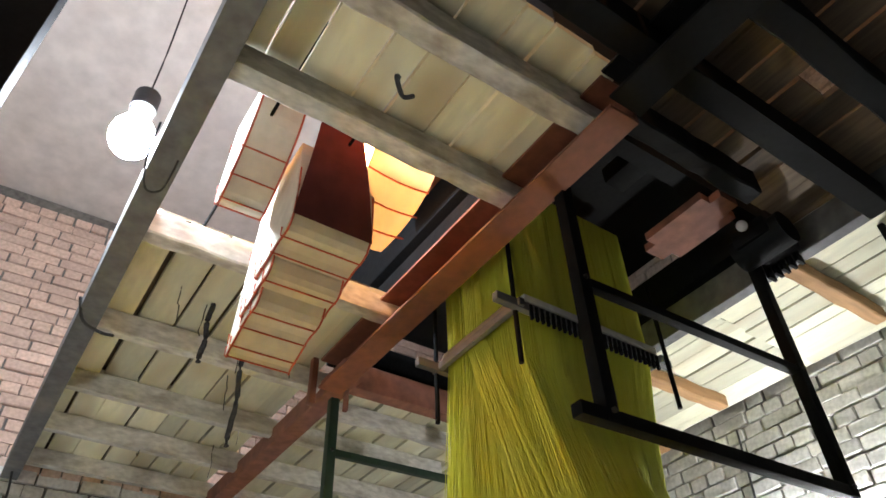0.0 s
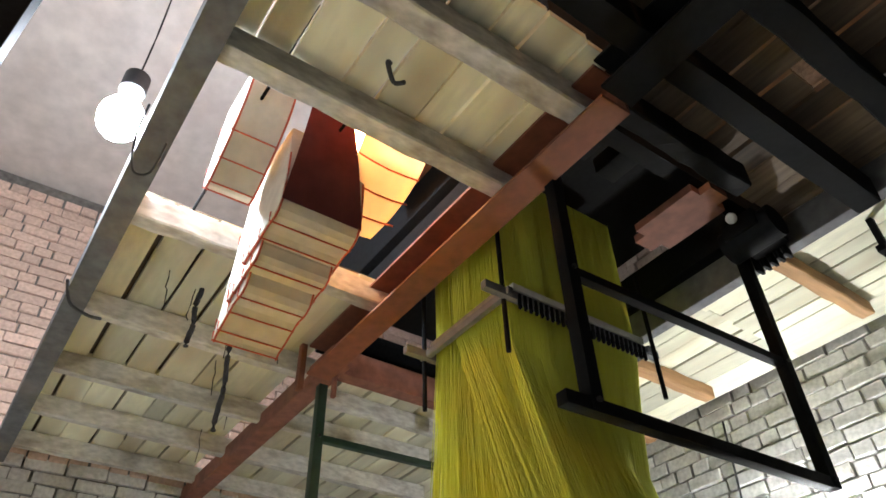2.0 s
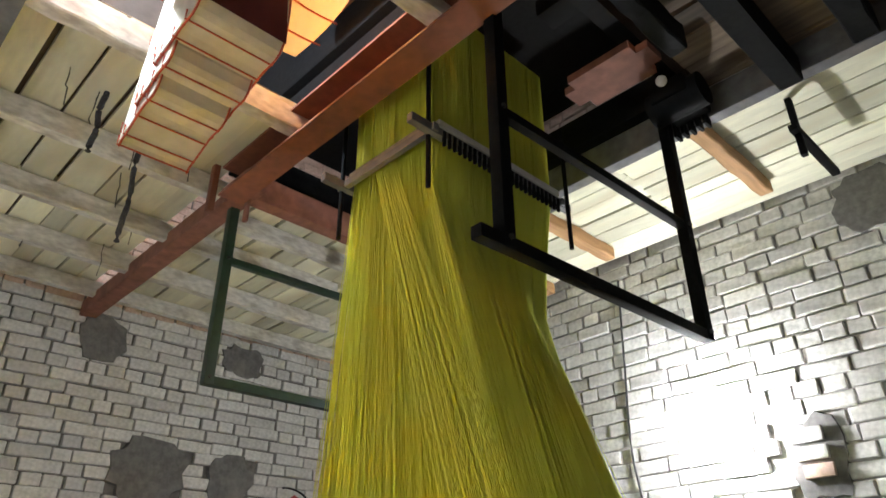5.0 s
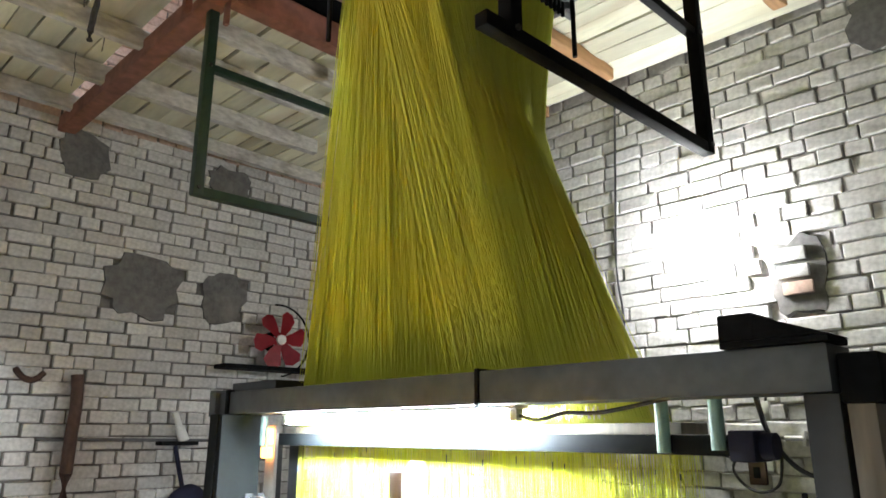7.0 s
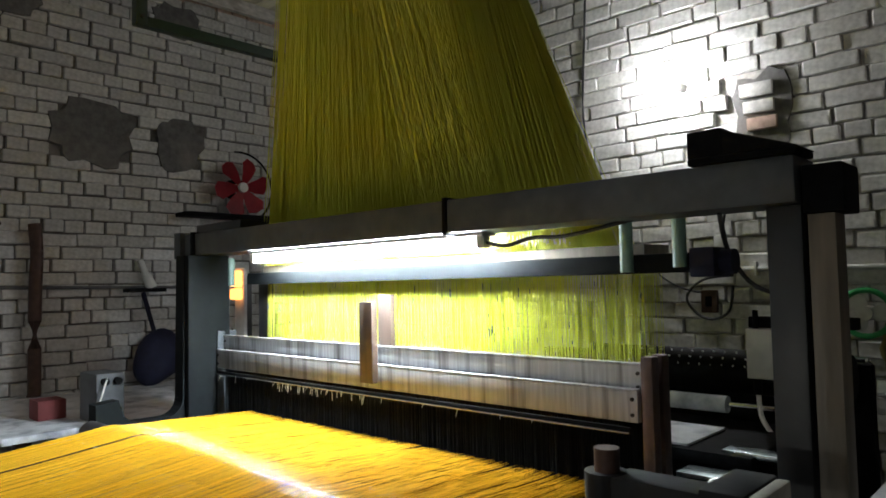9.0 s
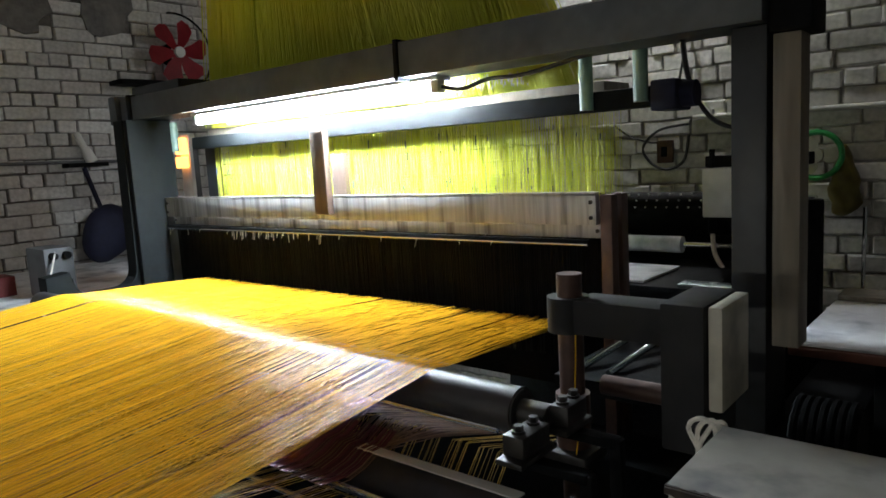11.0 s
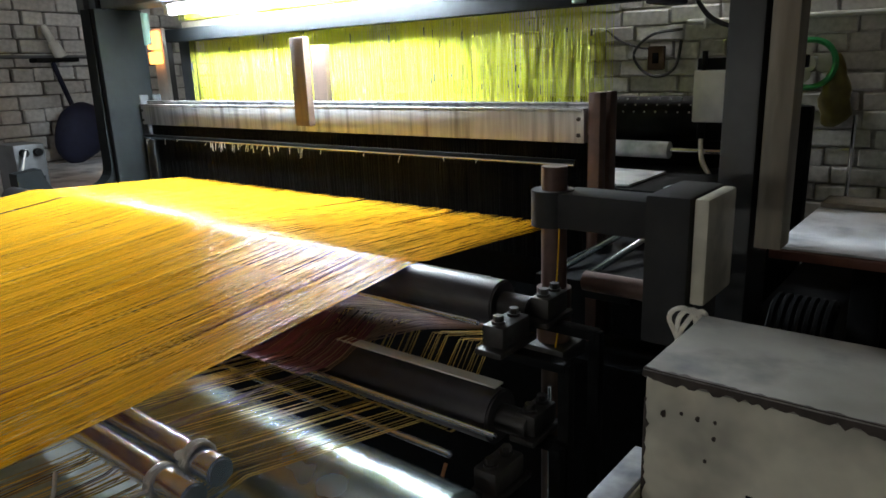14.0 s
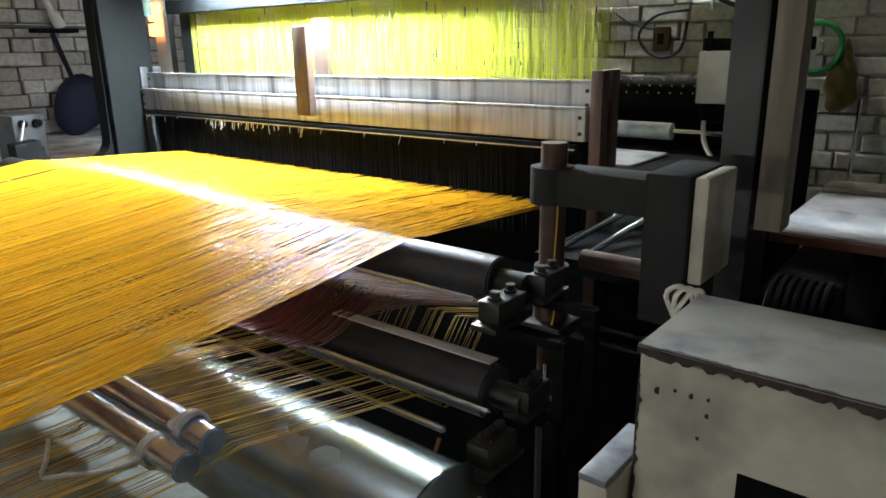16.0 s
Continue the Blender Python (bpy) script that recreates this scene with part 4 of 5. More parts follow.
roller("take_up_drum", 0.684, 0.818, 0.10, -2.5, -0.533, "plate_steel", "large smooth steel drum mirroring the tube lamp", 0.035)
roller("lease_rod", 0.53, 0.951, 0.019, -2.5, -0.766, "rod_steel", "polished chrome lease rod tied with white cord", 0)
roller("lease_rod", 0.49, 0.937, 0.019, -2.5, -0.764, "rod_steel", "polished chrome lease rod tied with white cord", 0)
cordage = empty("tie_cord", "white cotton cord tied round two chrome rods", "cord", at=(-0.83, 0.5, 0.93))
for y, z, x in ((0.53, 0.935, -0.815), (0.49, 0.915, -0.835)):
    for k in range(3):
        ring = [(x - 0.005 * k + 0.002 * math.sin(a), y + 0.0215 * math.cos(a), z + 0.0215 * math.sin(a)) for a in [2 * math.pi * j / 14 for j in range(15)]]
        part("turn", pipe(B(), ring, 0.0032, 6), M["cord_white"], cordage)
part("tail", pipe(B(), smooth_path([(-0.835, 0.468, 0.915), (-0.86, 0.44, 0.905), (-0.90, 0.405, 0.90), (-0.92, 0.385, 0.90), (-0.91, 0.39, 0.925), (-0.92, 0.40, 0.945)], 6), 0.003, 6), M["cord_white"], cordage)
part("knot", ball(B(), (-0.828, 0.512, 0.945), 0.008, 1.2, 1, 0.8, 10, 6), M["cord_white"], cordage)
cordage.location = cordage.location + Vector((0.004, 0, 0.019))
thing("paper_strip", box(B(), -0.92, -0.59, 0.868, 0.890, 0.9745, 0.9775, 0.0008), M["white_paint"], "pale paper strip lying along the lower roller", "paper strip")
wine = []
for k in range(170):
    x = -1.30 + 0.40 * rnd.random()
    wine.append([(x, 0.93, 0.975), (x, 0.90, 0.9595), (x, 0.872, 0.9605), (x, 0.842, 0.9475), (x - 0.01, 0.815, 0.935), (x - 0.02, 0.77, 0.936)])
for k in range(110):
    x = -1.30 + 0.30 * rnd.random()
    wine.append([(x, 0.52, 1.027), (x, 0.40, 1.021), (x - 0.01, 0.2, 1.012), (x, -0.4, 0.972)])
tagged(strands("wine_layer", wine, 0.0011, M["warp_wine"], under, 4, True), "wine red yarns", kind="stuff")

under.location = under.location + Vector((0.02, 0, 0.017))

# ---- right-hand gear ----
arm = empty("tension_arm", "grey cast arm clamped on an upright steel post", "machine arm", at=(-0.62, 1.07, 0))
part("post", cyl(B(), (-0.609, 1.07, 0.3), (-0.609, 1.07, 1.268), 0.0205, n=28), M["brown_steel"], arm)
bm = B()
cyl(bm, (-0.612, 1.07, 1.174), (-0.612, 1.07, 1.231), 0.034, n=28)
box(bm, -0.594, -0.438, 1.045, 1.115, 1.174, 1.230, 0.005)
part("arm", bm, M["arm_grey"], arm)
part("housing", box(B(), -0.440, -0.377, 1.02, 1.16, 1.03, 1.245, 0.006), M["arm_grey"], arm)
part("cover", box(B(), -0.376, -0.356, 1.03, 1.15, 1.095, 1.243, 0.005), M["cream"], arm, "chipped cream side cover")
part("collar", cyl(B(), (-0.609, 1.07, 0.98), (-0.609, 1.07, 1.07), 0.028, n=24), M["brown_steel"], arm)
part("collar", box(B(), -0.649, -0.569, 1.03, 1.11, 0.955, 0.978, 0.004), M["cast"], arm)
part("cross_shaft", cyl(B(), (-0.594, 1.15, 1.062), (-0.440, 1.15, 1.062), 0.017, n=20), M["brown_steel"], arm, "rust-brown cross shaft")
thing("loose_thread", pipe(B(), smooth_path([(-0.590, 1.052, 1.225), (-0.588, 1.047, 1.15), (-0.590, 1.043, 1.07), (-0.587, 1.046, 1.02), (-0.590, 1.04, 0.97)], 5), 0.0012, 5), M["warp"], "loose golden yarn hanging down the post", "thread")


def bearing(x, y, z, sx, sy, reach):
    e = empty("bearing_block", "oily cast bearing block with two bolts on a black arm", "bearing", "bearing blocks", at=(x, y, z))
    part("block", box(B(), x - sx, x + sx, y - sy, y + sy, z - 0.018, z + 0.014, 0.004), M["cast"], e)
    part("flange", box(B(), x - sx * 1.25, x + sx * 1.25, y - sy * 1.35, y + sy * 1.35, z - 0.028, z - 0.0185, 0.003), M["cast"], e)
    part("arm", box(B(), x - sx, reach, y - 0.012, y + 0.012, z - 0.043, z - 0.0285, 0.003), M["black_steel"], e)
    for k in (-1, 1):
        yy = y + k * sy * 0.55
        part("washer", cyl(B(), (x, yy, z + 0.0141), (x, yy, z + 0.018), 0.010, n=14), M["cast"], e)
        part("bolt", cyl(B(), (x, yy, z + 0.0181), (x, yy, z + 0.026), 0.0075, n=6), M["cast"], e)


bearing(-0.590, 0.90, 1.057, 0.018, 0.036, -0.49)
bearing(-0.572, 0.99, 1.074, 0.016, 0.030, -0.49)
bearing(-0.535, 0.89, 0.940, 0.016, 0.030, -0.49)
bearing(-0.535, 0.795, 0.903, 0.018, 0.034, -0.49)
bb = empty("bearing_bracket", "black steel stand holding the bearing arms", "bracket", at=(-0.48, 1.0, 0))
part("plate", box(B(), -0.49, -0.47, 0.77, 1.2, 0.3, 0.62, 0.006), M["black_steel"], bb)
part("foot", box(B(), -0.56, -0.40, 0.80, 1.16, 0.0, 0.02, 0.004), M["black_steel"], bb)
for y, z in ((0.90, 1.027), (0.99, 1.044), (0.875, 0.910), (0.795, 0.873)):
    part("post", box(B(), -0.502, -0.484, y - 0.009, y + 0.009, 0.02, z, 0.003), M["black_steel"], bb)
thing("guide_rod", cyl(B(), (-0.55, 0.955, 0.40), (-0.55, 0.955, 0.955), 0.003, n=10), M["rod_steel"], "thin bright upright rod beside the bearings", "rod")
tray = empty("drip_tray", "pale green-grey tray under the steel drum", "tray", at=(-1.5, 0.55, 0.6))
part("floor_plate", box(B(), -2.5, -0.53, 0.25, 0.84, 0.596, 0.604, 0.002), M["tray"], tray)
part("rim", box(B(), -2.5, -0.53, 0.84, 0.85, 0.598, 0.64, 0.002), M["tray"], tray)
for x in (-2.4, -0.6):
    part("leg", box(B(), x - 0.02, x + 0.02, 0.5, 0.54, 0, 0.595, 0.003), M["black_steel"], tray)
ctrl = empty("control_box", "large chipped cream enamelled control box", "control box", at=(0.0, 0.83, 0))
part("case", box(B(), -0.305, 0.55, 0.735, 0.91, 0.55, 1.112, 0.003), M["cream"], ctrl)
part("lid", box(B(), -0.308, 0.553, 0.732, 0.913, 1.1125, 1.122, 0.003), M["cream_lid"], ctrl, "oil-stained cream lid, base darkened as for weak top light")
part("stand", box(B(), -0.25, 0.5, 0.76, 0.9, 0, 0.55, 0.01), M["black_steel"], ctrl)
part("vent", box(B(), -0.203, -0.04, 0.7335, 0.737, 0.95, 1.018), M["black_steel"], ctrl, "black vent slot")
rc = random.Random(41)


def chipped(a, b, across, outward, least, most, n):
    """A ragged flat strip from a to b, spread along `across`, lying 1.5 mm proud along `outward`."""
    a, b, across, outward = Vector(a), Vector(b), Vector(across), Vector(outward)
    bm = B()
    rows = []
    for k in range(n + 1):
        p = a + (b - a) * (k / n)
        h = rc.uniform(least, most) * (1.7 if rc.random() < 0.12 else 1.0)
        rows.append([bm.verts.new(q) for q in (p, p + outward, p + outward + across * h, p + across * h)])
    for r0, r1 in zip(rows, rows[1:]):
        for k in range(4):
            bm.faces.new((r0[k], r0[(k + 1) % 4], r1[(k + 1) % 4], r1[k]))
    return bm


part("worn_edge", chipped((-0.307, 0.7325, 1.1205), (0.552, 0.7325, 1.1205), (0, 0, -1), (0, -0.0015, 0), 0.004, 0.011, 150), M["chip"], ctrl, "dark ragged edge bare of enamel", False)
part("worn_edge", chipped((-0.307, 0.7325, 1.1218), (0.552, 0.7325, 1.1218), (0, 1, 0), (0, 0, 0.001), 0.001, 0.005, 150), M["chip"], ctrl, "dark ragged edge bare of enamel", False)
part("worn_edge", chipped((-0.3055, 0.7352, 0.70), (-0.3055, 0.7352, 1.09), (1, 0, 0), (0, -0.001, 0), 0.001, 0.004, 70), M["chip"], ctrl, "dark ragged edge bare of enamel", False)
for x, z, r in ((-0.285, 1.078, 0.004), (-0.268, 1.083, 0.002), (-0.252, 1.082, 0.003), (-0.236, 1.083, 0.002), (-0.236, 1.066, 0.0025), (-0.243, 1.04, 0.002), (-0.03, 1.09, 0.003), (-0.03, 1.083, 0.003), (0.07, 1.075, 0.002), (-0.16, 0.99, 0.002)):
    part("chip", cyl(B(), (x, 0.7355, z), (x + 0.001, 0.7343, z), r, n=7), M["chip"], ctrl)
ctrl.matrix_basis = Matrix.Translation((-0.010, 0.0, 0.0)) @ Matrix.Scale(1.006, 4, (0, 0, 1)) @ ctrl.matrix_basis
small = empty("junction_box", "small cream junction box with a worn grey lid", "junction box", at=(-0.34, 0.74, 0))
part("case", box(B(), -0.352, -0.319, 0.685, 0.80, 0.0, 0.988, 0.004), M["cream"], small)
part("lid", box(B(), -0.351, -0.320, 0.682, 0.803, 0.989, 0.998, 0.003), M["worn_lid"], small, "rubbed grey lid")
wb2 = empty("wire_bundle", "loop of white insulated wires behind the control box", "cable", at=(-0.33, 0.93, 1.03))
for k in range(3):
    part("wire", pipe(B(), smooth_path([(-0.335 + 0.004 * k, 0.93, 0.9), (-0.345 - 0.004 * k, 0.925, 1.06), (-0.362 + 0.012 * k, 0.92, 1.115), (-0.338 + 0.010 * k, 0.915, 1.13), (-0.328 + 0.004 * k, 0.925, 1.09), (-0.33, 0.93, 0.9)], 6), 0.0032, 6), M["cord_white"], wb2)
thing("copper_wire", pipe(B(), smooth_path([(-0.63, 0.80, 0.875), (-0.625, 0.775, 0.84), (-0.615, 0.765, 0.79), (-0.60, 0.77, 0.75)], 5), 0.003, 6), M["wire_copper"], "bare orange wire hanging from a rod", "wire")

# ---- behind the loom ----
wb = empty("relay_box", "dirty white enamelled relay box on the loom post", "relay box", at=(-0.74, 2.2, 1.24))
part("case", box(B(), -0.785, -0.695, 2.18, 2.28, 1.24, 1.385, 0.005), M["white_paint"], wb)
part("gland", cyl(B(), (-0.765, 2.21, 1.19), (-0.765, 2.21, 1.24), 0.012), M["black_steel"], wb)
part("aerial", cyl(B(), (-0.765, 2.21, 1.385), (-0.765, 2.21, 1.44), 0.008), M["black_steel"], wb)
thing("relay_bracket", box(B(), -0.79, -0.5, 2.22, 2.26, 1.386, 1.42, 0.004), M["black_steel"], "black bracket from the post to the relay box", "bracket")
thing("relay_cable", pipe(B(), smooth_path([(-0.765, 2.21, 1.2), (-0.755, 2.2, 1.13), (-0.72, 2.18, 1.08), (-0.69, 2.17, 1.02)], 6), 0.007, 8), M["cord_white"], "grey flexible cable below the relay box", "cable")
drum = empty("perforated_drum", "black drum with rows of white pegs", "drum", at=(-0.95, 2.35, 1.24))
part("barrel", cyl(B(), (-1.4, 2.36, 1.235), (-0.55, 2.36, 1.235), 0.07, n=30), M["black_steel"], drum)
for k in range(18):
    for a in (20, 40, 62):
        part("peg", ball(B(), (-1.3 + k * 0.036, 2.36 - 0.071 * math.cos(radians(a)), 1.235 + 0.071 * math.sin(radians(a))), 0.003, u=6, v=4), M["white_paint"], drum, "small white peg")
part("ring", cyl(B(), (-0.90, 2.36, 1.235), (-0.885, 2.36, 1.235), 0.064, n=30), M["wood_mid"], drum)
cloth = empty("cloth_roll", "roll of oily cloth behind the loom", "cloth roll", at=(-1.0, 2.22, 1.15))
part("roll", cyl(B(), (-1.6, 2.22, 1.15), (-0.86, 2.22, 1.15), 0.026, n=22), M["white_cloth"], cloth)
part("shaft", cyl(B(), (-0.86, 2.22, 1.15), (-0.6, 2.22, 1.15), 0.009, n=12), M["chrome"], cloth)
part("rear_panel", box(B(), -1.7, -0.52, 2.45, 2.5, 0, 1.27, 0.01), M["black_steel"], loom)
thing("paper_sheet", box(B(), -1.35, -0.83, 1.86, 2.12, 1.094, 1.101, 0.002), M["white_cloth"], "crumpled bright white sheet lying on the loom", "sheet")
part("rear_shelf", box(B(), -1.6, -0.66, 1.84, 2.3, 1.06, 1.092, 0.004), M["black_steel"], loom)
lv = empty("lever_set", "bright steel levers beside the loom post", "levers", at=(-0.7, 1.7, 1.0))
part("pad", box(B(), -0.80, -0.62, 1.72, 1.80, 1.052, 1.064, 0.003), M["plate_steel"], lv)
part("pad", box(B(), -0.74, -0.58, 1.86, 1.92, 1.085, 1.1, 0.003), M["plate_steel"], lv)
part("lever", cyl(B(), (-0.78, 1.4, 0.99), (-0.70, 1.75, 1.06), 0.008), M["plate_steel"], lv)
part("lever", cyl(B(), (-0.71, 1.4, 0.99), (-0.64, 1.78, 1.06), 0.008), M["plate_steel"], lv)
part("base", box(B(), -0.82, -0.6, 1.36, 1.95, 0.95, 0.985, 0.004), M["black_steel"], lv)

tb = empty("work_table", "work table with a dusty white top beside the wall", "table", at=(0.2, 2.1, 0))
part("tabletop", box(B(), -0.43, 0.9, 1.68, 2.30, 0.998, 1.018, 0.004), M["redwood"], tb)
part("sheet", box(B(), -0.425, 0.88, 1.69, 2.28, 1.019, 1.025, 0.002), M["white_cloth"], tb, "dusty white sheet")
for x in (-0.25, 0.8):
    for y in (1.8, 2.2):
        part("leg", box(B(), x - 0.03, x + 0.03, y - 0.03, y + 0.03, 0, 0.997, 0.004), M["black_steel"], tb)
cb = empty("dark_cabinet", "black cabinet with a chrome strip beside the wall", "cabinet", at=(-0.64, 2.8, 0))
part("body", box(B(), -0.685, -0.60, 2.75, 2.85, 0, 1.24, 0.01), M["black_steel"], cb)
part("door", box(B(), -0.680, -0.605, 2.74, 2.749, 0.1, 1.2, 0.003), M["black_steel"], cb)
part("strip", box(B(), -0.685, -0.60, 2.75, 2.80, 1.242, 1.255, 0.002), M["chrome"], cb, "chrome strip")
thing("board_scrap", box(B(), -0.42, -0.15, 2.15, 2.27, 1.026, 1.04, 0.003), M["wood_pale"], "blue-stained board scrap on the table", "board")
thing("metal_rod", cyl(B(), (-0.40, 2.36, 0.0), (-0.415, 2.52, 1.24), 0.006, n=8), M["chrome"], "thin bright rod leaning on the table", "rod")
sp = empty("spring_coil", "dark ribbed coil under the table", "coil", at=(-0.26, 1.3, 0.9))
for k in range(7):
    ring = [(-0.320 + 0.013 * k, 1.30 + 0.06 * math.cos(a), 0.980 + 0.06 * math.sin(a)) for a in [2 * math.pi * j / 24 for j in range(25)]]
    part("ring", pipe(B(), ring, 0.006, 6), M["black_steel"], sp)
part("core", cyl(cyl(B(), (-0.325, 1.30, 0.980), (-0.23, 1.30, 0.980), 0.052, n=24), (-0.28, 1.30, 0.861), (-0.28, 1.30, 0.93), 0.03), M["black_steel"], sp)

# north wall fittings
thing("conduit", cyl(B(), (-1.26, YN - 0.02, 1.578), (0.9, YN - 0.02, 1.558), 0.012, n=12), M["white_paint"], "white plastic conduit along the brick wall", "conduit")
thing("conduit", cyl(B(), (-1.80, YN - 0.02, 1.568), (-1.66, YN - 0.02, 1.566), 0.011, n=12), M["white_paint"], "short white conduit end on the brick wall", "conduit")
thing("conduit_clip", box(B(), -1.181, -1.167, YN - 0.036, YN - 0.002, 1.545, 1.61, 0.003), M["white_paint"], "white clip over the conduit", "clip")
thing("wall_cable", pipe(B(), smooth_path([(-1.66, YN - 0.02, 1.566), (-1.58, YN - 0.02, 1.51), (-1.48, YN - 0.02, 1.475), (-1.41, YN - 0.025, 1.47)], 6), 0.005, 6), M["cable"], "black cable from the conduit end to the switch", "cable")
plug = empty("hanging_plug", "grey plug hanging by its cable before the brick wall", "plug", at=(-1.325, YN - 0.05, 1.70))
part("body", box(B(), -1.352, -1.298, YN - 0.065, YN - 0.035, 1.655, 1.745, 0.012), M["white_paint"], plug)
part("cord", pipe(B(), smooth_path([(-1.318, YN - 0.05, 1.745), (-1.30, YN - 0.05, 1.83), (-1.29, YN - 0.03, 1.95), (-1.31, YN - 0.008, 2.02)], 6), 0.006, 6), M["cable"], plug, "black cord")
sw = empty("wall_switch", "dark wall switch with a trailing cable", "switch", at=(-1.40, YN, 1.42))
part("plate", box(B(), -1.44, -1.36, YN - 0.03, YN - 0.005, 1.37, 1.48, 0.006), M["brown_steel"], sw)
part("rocker", box(B(), -1.415, -1.385, YN - 0.036, YN - 0.029, 1.40, 1.45, 0.003), M["black_steel"], sw)
thing("wall_cable", pipe(B(), smooth_path([(-1.28, YN - 0.02, 1.55), (-1.42, YN - 0.04, 1.53), (-1.50, YN - 0.05, 1.45), (-1.46, YN - 0.04, 1.37), (-1.38, YN - 0.04, 1.34), (-1.30, YN - 0.04, 1.38), (-1.28, YN - 0.03, 1.5)], 6), 0.007, 6), M["cable"], "black cable looped on the brick wall", "cable")
thing("wall_cable", pipe(B(), smooth_path([(-2.02, YN - 0.012, 3.52), (-2.05, YN - 0.016, 3.0), (-2.08, YN - 0.012, 2.5), (-2.05, YN - 0.016, 2.2), (-2.07, YN - 0.012, 1.9)], 6), 0.006, 6), M["cable"], "dark cable running down the brick wall", "cable")
thing("hanging_cable", pipe(B(), smooth_path([(-0.62, 1.6, 1.68), (-0.66, 1.75, 1.60), (-0.66, 1.9, 1.52), (-0.60, 1.95, 1.49), (-0.5, 1.8, 1.5)], 6), 0.006, 6), M["cable"], "black cable drooping under the top beam", "cable")
gf = empty("green_clip_fan", "small green plastic clip fan on the wall", "fan", at=(-0.72, 3.35, 1.38))
ring = [(-0.72 + 0.095 * math.cos(a), 3.35, 1.38 + 0.095 * math.sin(a)) for a in [2 * math.pi * j / 28 for j in range(29)]]
part("guard", pipe(B(), ring, 0.012, 8), M["green_plastic"], gf)
part("hub", cyl(B(), (-0.72, 3.33, 1.38), (-0.72, 3.43, 1.38), 0.03), M["white_paint"], gf)
for k in range(3):
    a = radians(120 * k)
    part("blade", ball(B(), (-0.72 + 0.05 * math.cos(a), 3.35, 1.38 + 0.05 * math.sin(a)), 0.034, 1, 0.15, 1, 10, 6), M["white_paint"], gf)
bm = ball(B(), (-0.62, 3.39, 1.27), 0.10, 0.75, 0.4, 1.5, 20, 14)
for v in bm.verts:
    f = (1.42 - v.co.z) / 0.30
    v.co.x = -0.62 + (v.co.x + 0.62) * (0.35 + 0.8 * f) + 0.012 * math.sin(v.co.z * 60) * f
    v.co.y += 0.010 * math.sin(v.co.x * 70 + v.co.z * 30)
thing("polythene_bag", bm, M["yellow_bag"], "yellow polythene bag hanging on the wall", "bag")

# west wall fittings
fan = empty("wall_fan", "six-bladed red exhaust fan on a wall bracket", "fan", at=(-4.36, 2.64, 2.24))
hub = (-4.36, 2.64, 2.24)
part("hub", cyl(B(), (-4.42, 2.64, 2.24), (-4.33, 2.64, 2.24), 0.035), M["white_paint"], fan)
for k in range(6):
    a = radians(60 * k + 12)
    bm = B()
    pts = [(0.03, -0.02), (0.10, -0.055), (0.17, -0.07), (0.205, -0.03), (0.21, 0.03), (0.17, 0.06), (0.10, 0.035), (0.03, 0.02)]
    vs = [bm.verts.new((-4.35 + 0.25 * t, 2.64 + r_ * math.cos(a) - t * math.sin(a), 2.24 + r_ * math.sin(a) + t * math.cos(a))) for r_, t in pts]
    bm.faces.new(vs)
    bmesh.ops.solidify(bm, geom=bm.faces[:], thickness=0.004)
    part("blade", bm, M["fan_red"], fan, "red enamelled blade")
ring = [(-4.38, 2.64 + 0.255 * math.cos(a), 2.24 + 0.255 * math.sin(a)) for a in [math.pi * (-0.45 + 1.0 * j / 28) for j in range(29)]]
part("guard", pipe(B(), ring, 0.007, 6), M["black_steel"], fan)
part("bracket", box(B(), -4.49, -4.32, 2.22, 2.95, 2.02, 2.05, 0.004), M["black_steel"], fan)
part("motor", cyl(B(), (-4.49, 2.64, 2.24), (-4.42, 2.64, 2.24), 0.07), M["black_steel"], fan)
bag = empty("hanging_bag", "navy blue cloth bag hanging by a cord from a wall hook", "bag", at=(-4.3, 2.02, 1.28))
bm = ball(B(), (-4.32, 2.02, 1.12), 0.155, 0.7, 1.05, 1.1, 20, 14)
for v in bm.verts:
    v.co.y += 0.03 * math.sin(v.co.z * 12)
    v.co.z += 0.01 * math.sin(v.co.y * 25)
part("sack", bm, M["bag"], bag)
part("strap", pipe(B(), smooth_path([(-4.36, 2.02, 1.27), (-4.40, 2.0, 1.40), (-4.44, 1.985, 1.52)], 5), 0.014, 8), M["bag"], bag)
part("label_patch", box(B(), -4.25, -4.222, 2.03, 2.17, 1.11, 1.16, 0.004), M["bag_orange"], bag, "orange printed patch")
thing("wall_hook", box(B(), -4.51, -4.40, 1.88, 2.12, 1.525, 1.55, 0.005), M["black_steel"], "black wall bracket holding a bag", "hook")
hl = empty("lamp_holder", "dirty white lamp holder on the brick wall", "lamp holder", at=(-4.42, 2.03, 1.56))
part("socket", cyl(B(), (-4.43, 2.035, 1.552), (-4.44, 2.0, 1.64), 0.035, 0.028, n=16), M["white_paint"], hl)
part("stem", cyl(B(), (-4.44, 2.0, 1.64), (-4.46, 1.97, 1.73), 0.020, n=12), M["white_paint"], hl)
thing("conduit", cyl(B(), (XW + 0.03, 1.2, 1.566), (XW + 0.03, 2.5, 1.55), 0.010, n=10), M["winding"], "dusty grey conduit along the rough brick wall", "conduit")
thing("bottle", cyl(cyl(B(), (-4.12, 2.13, 0.95), (-4.12, 2.13, 1.09), 0.035), (-4.12, 2.13, 1.09), (-4.12, 2.13, 1.12), 0.035, 0.012), M["jean"], "grey-blue plastic bottle on the white bench", "bottle")
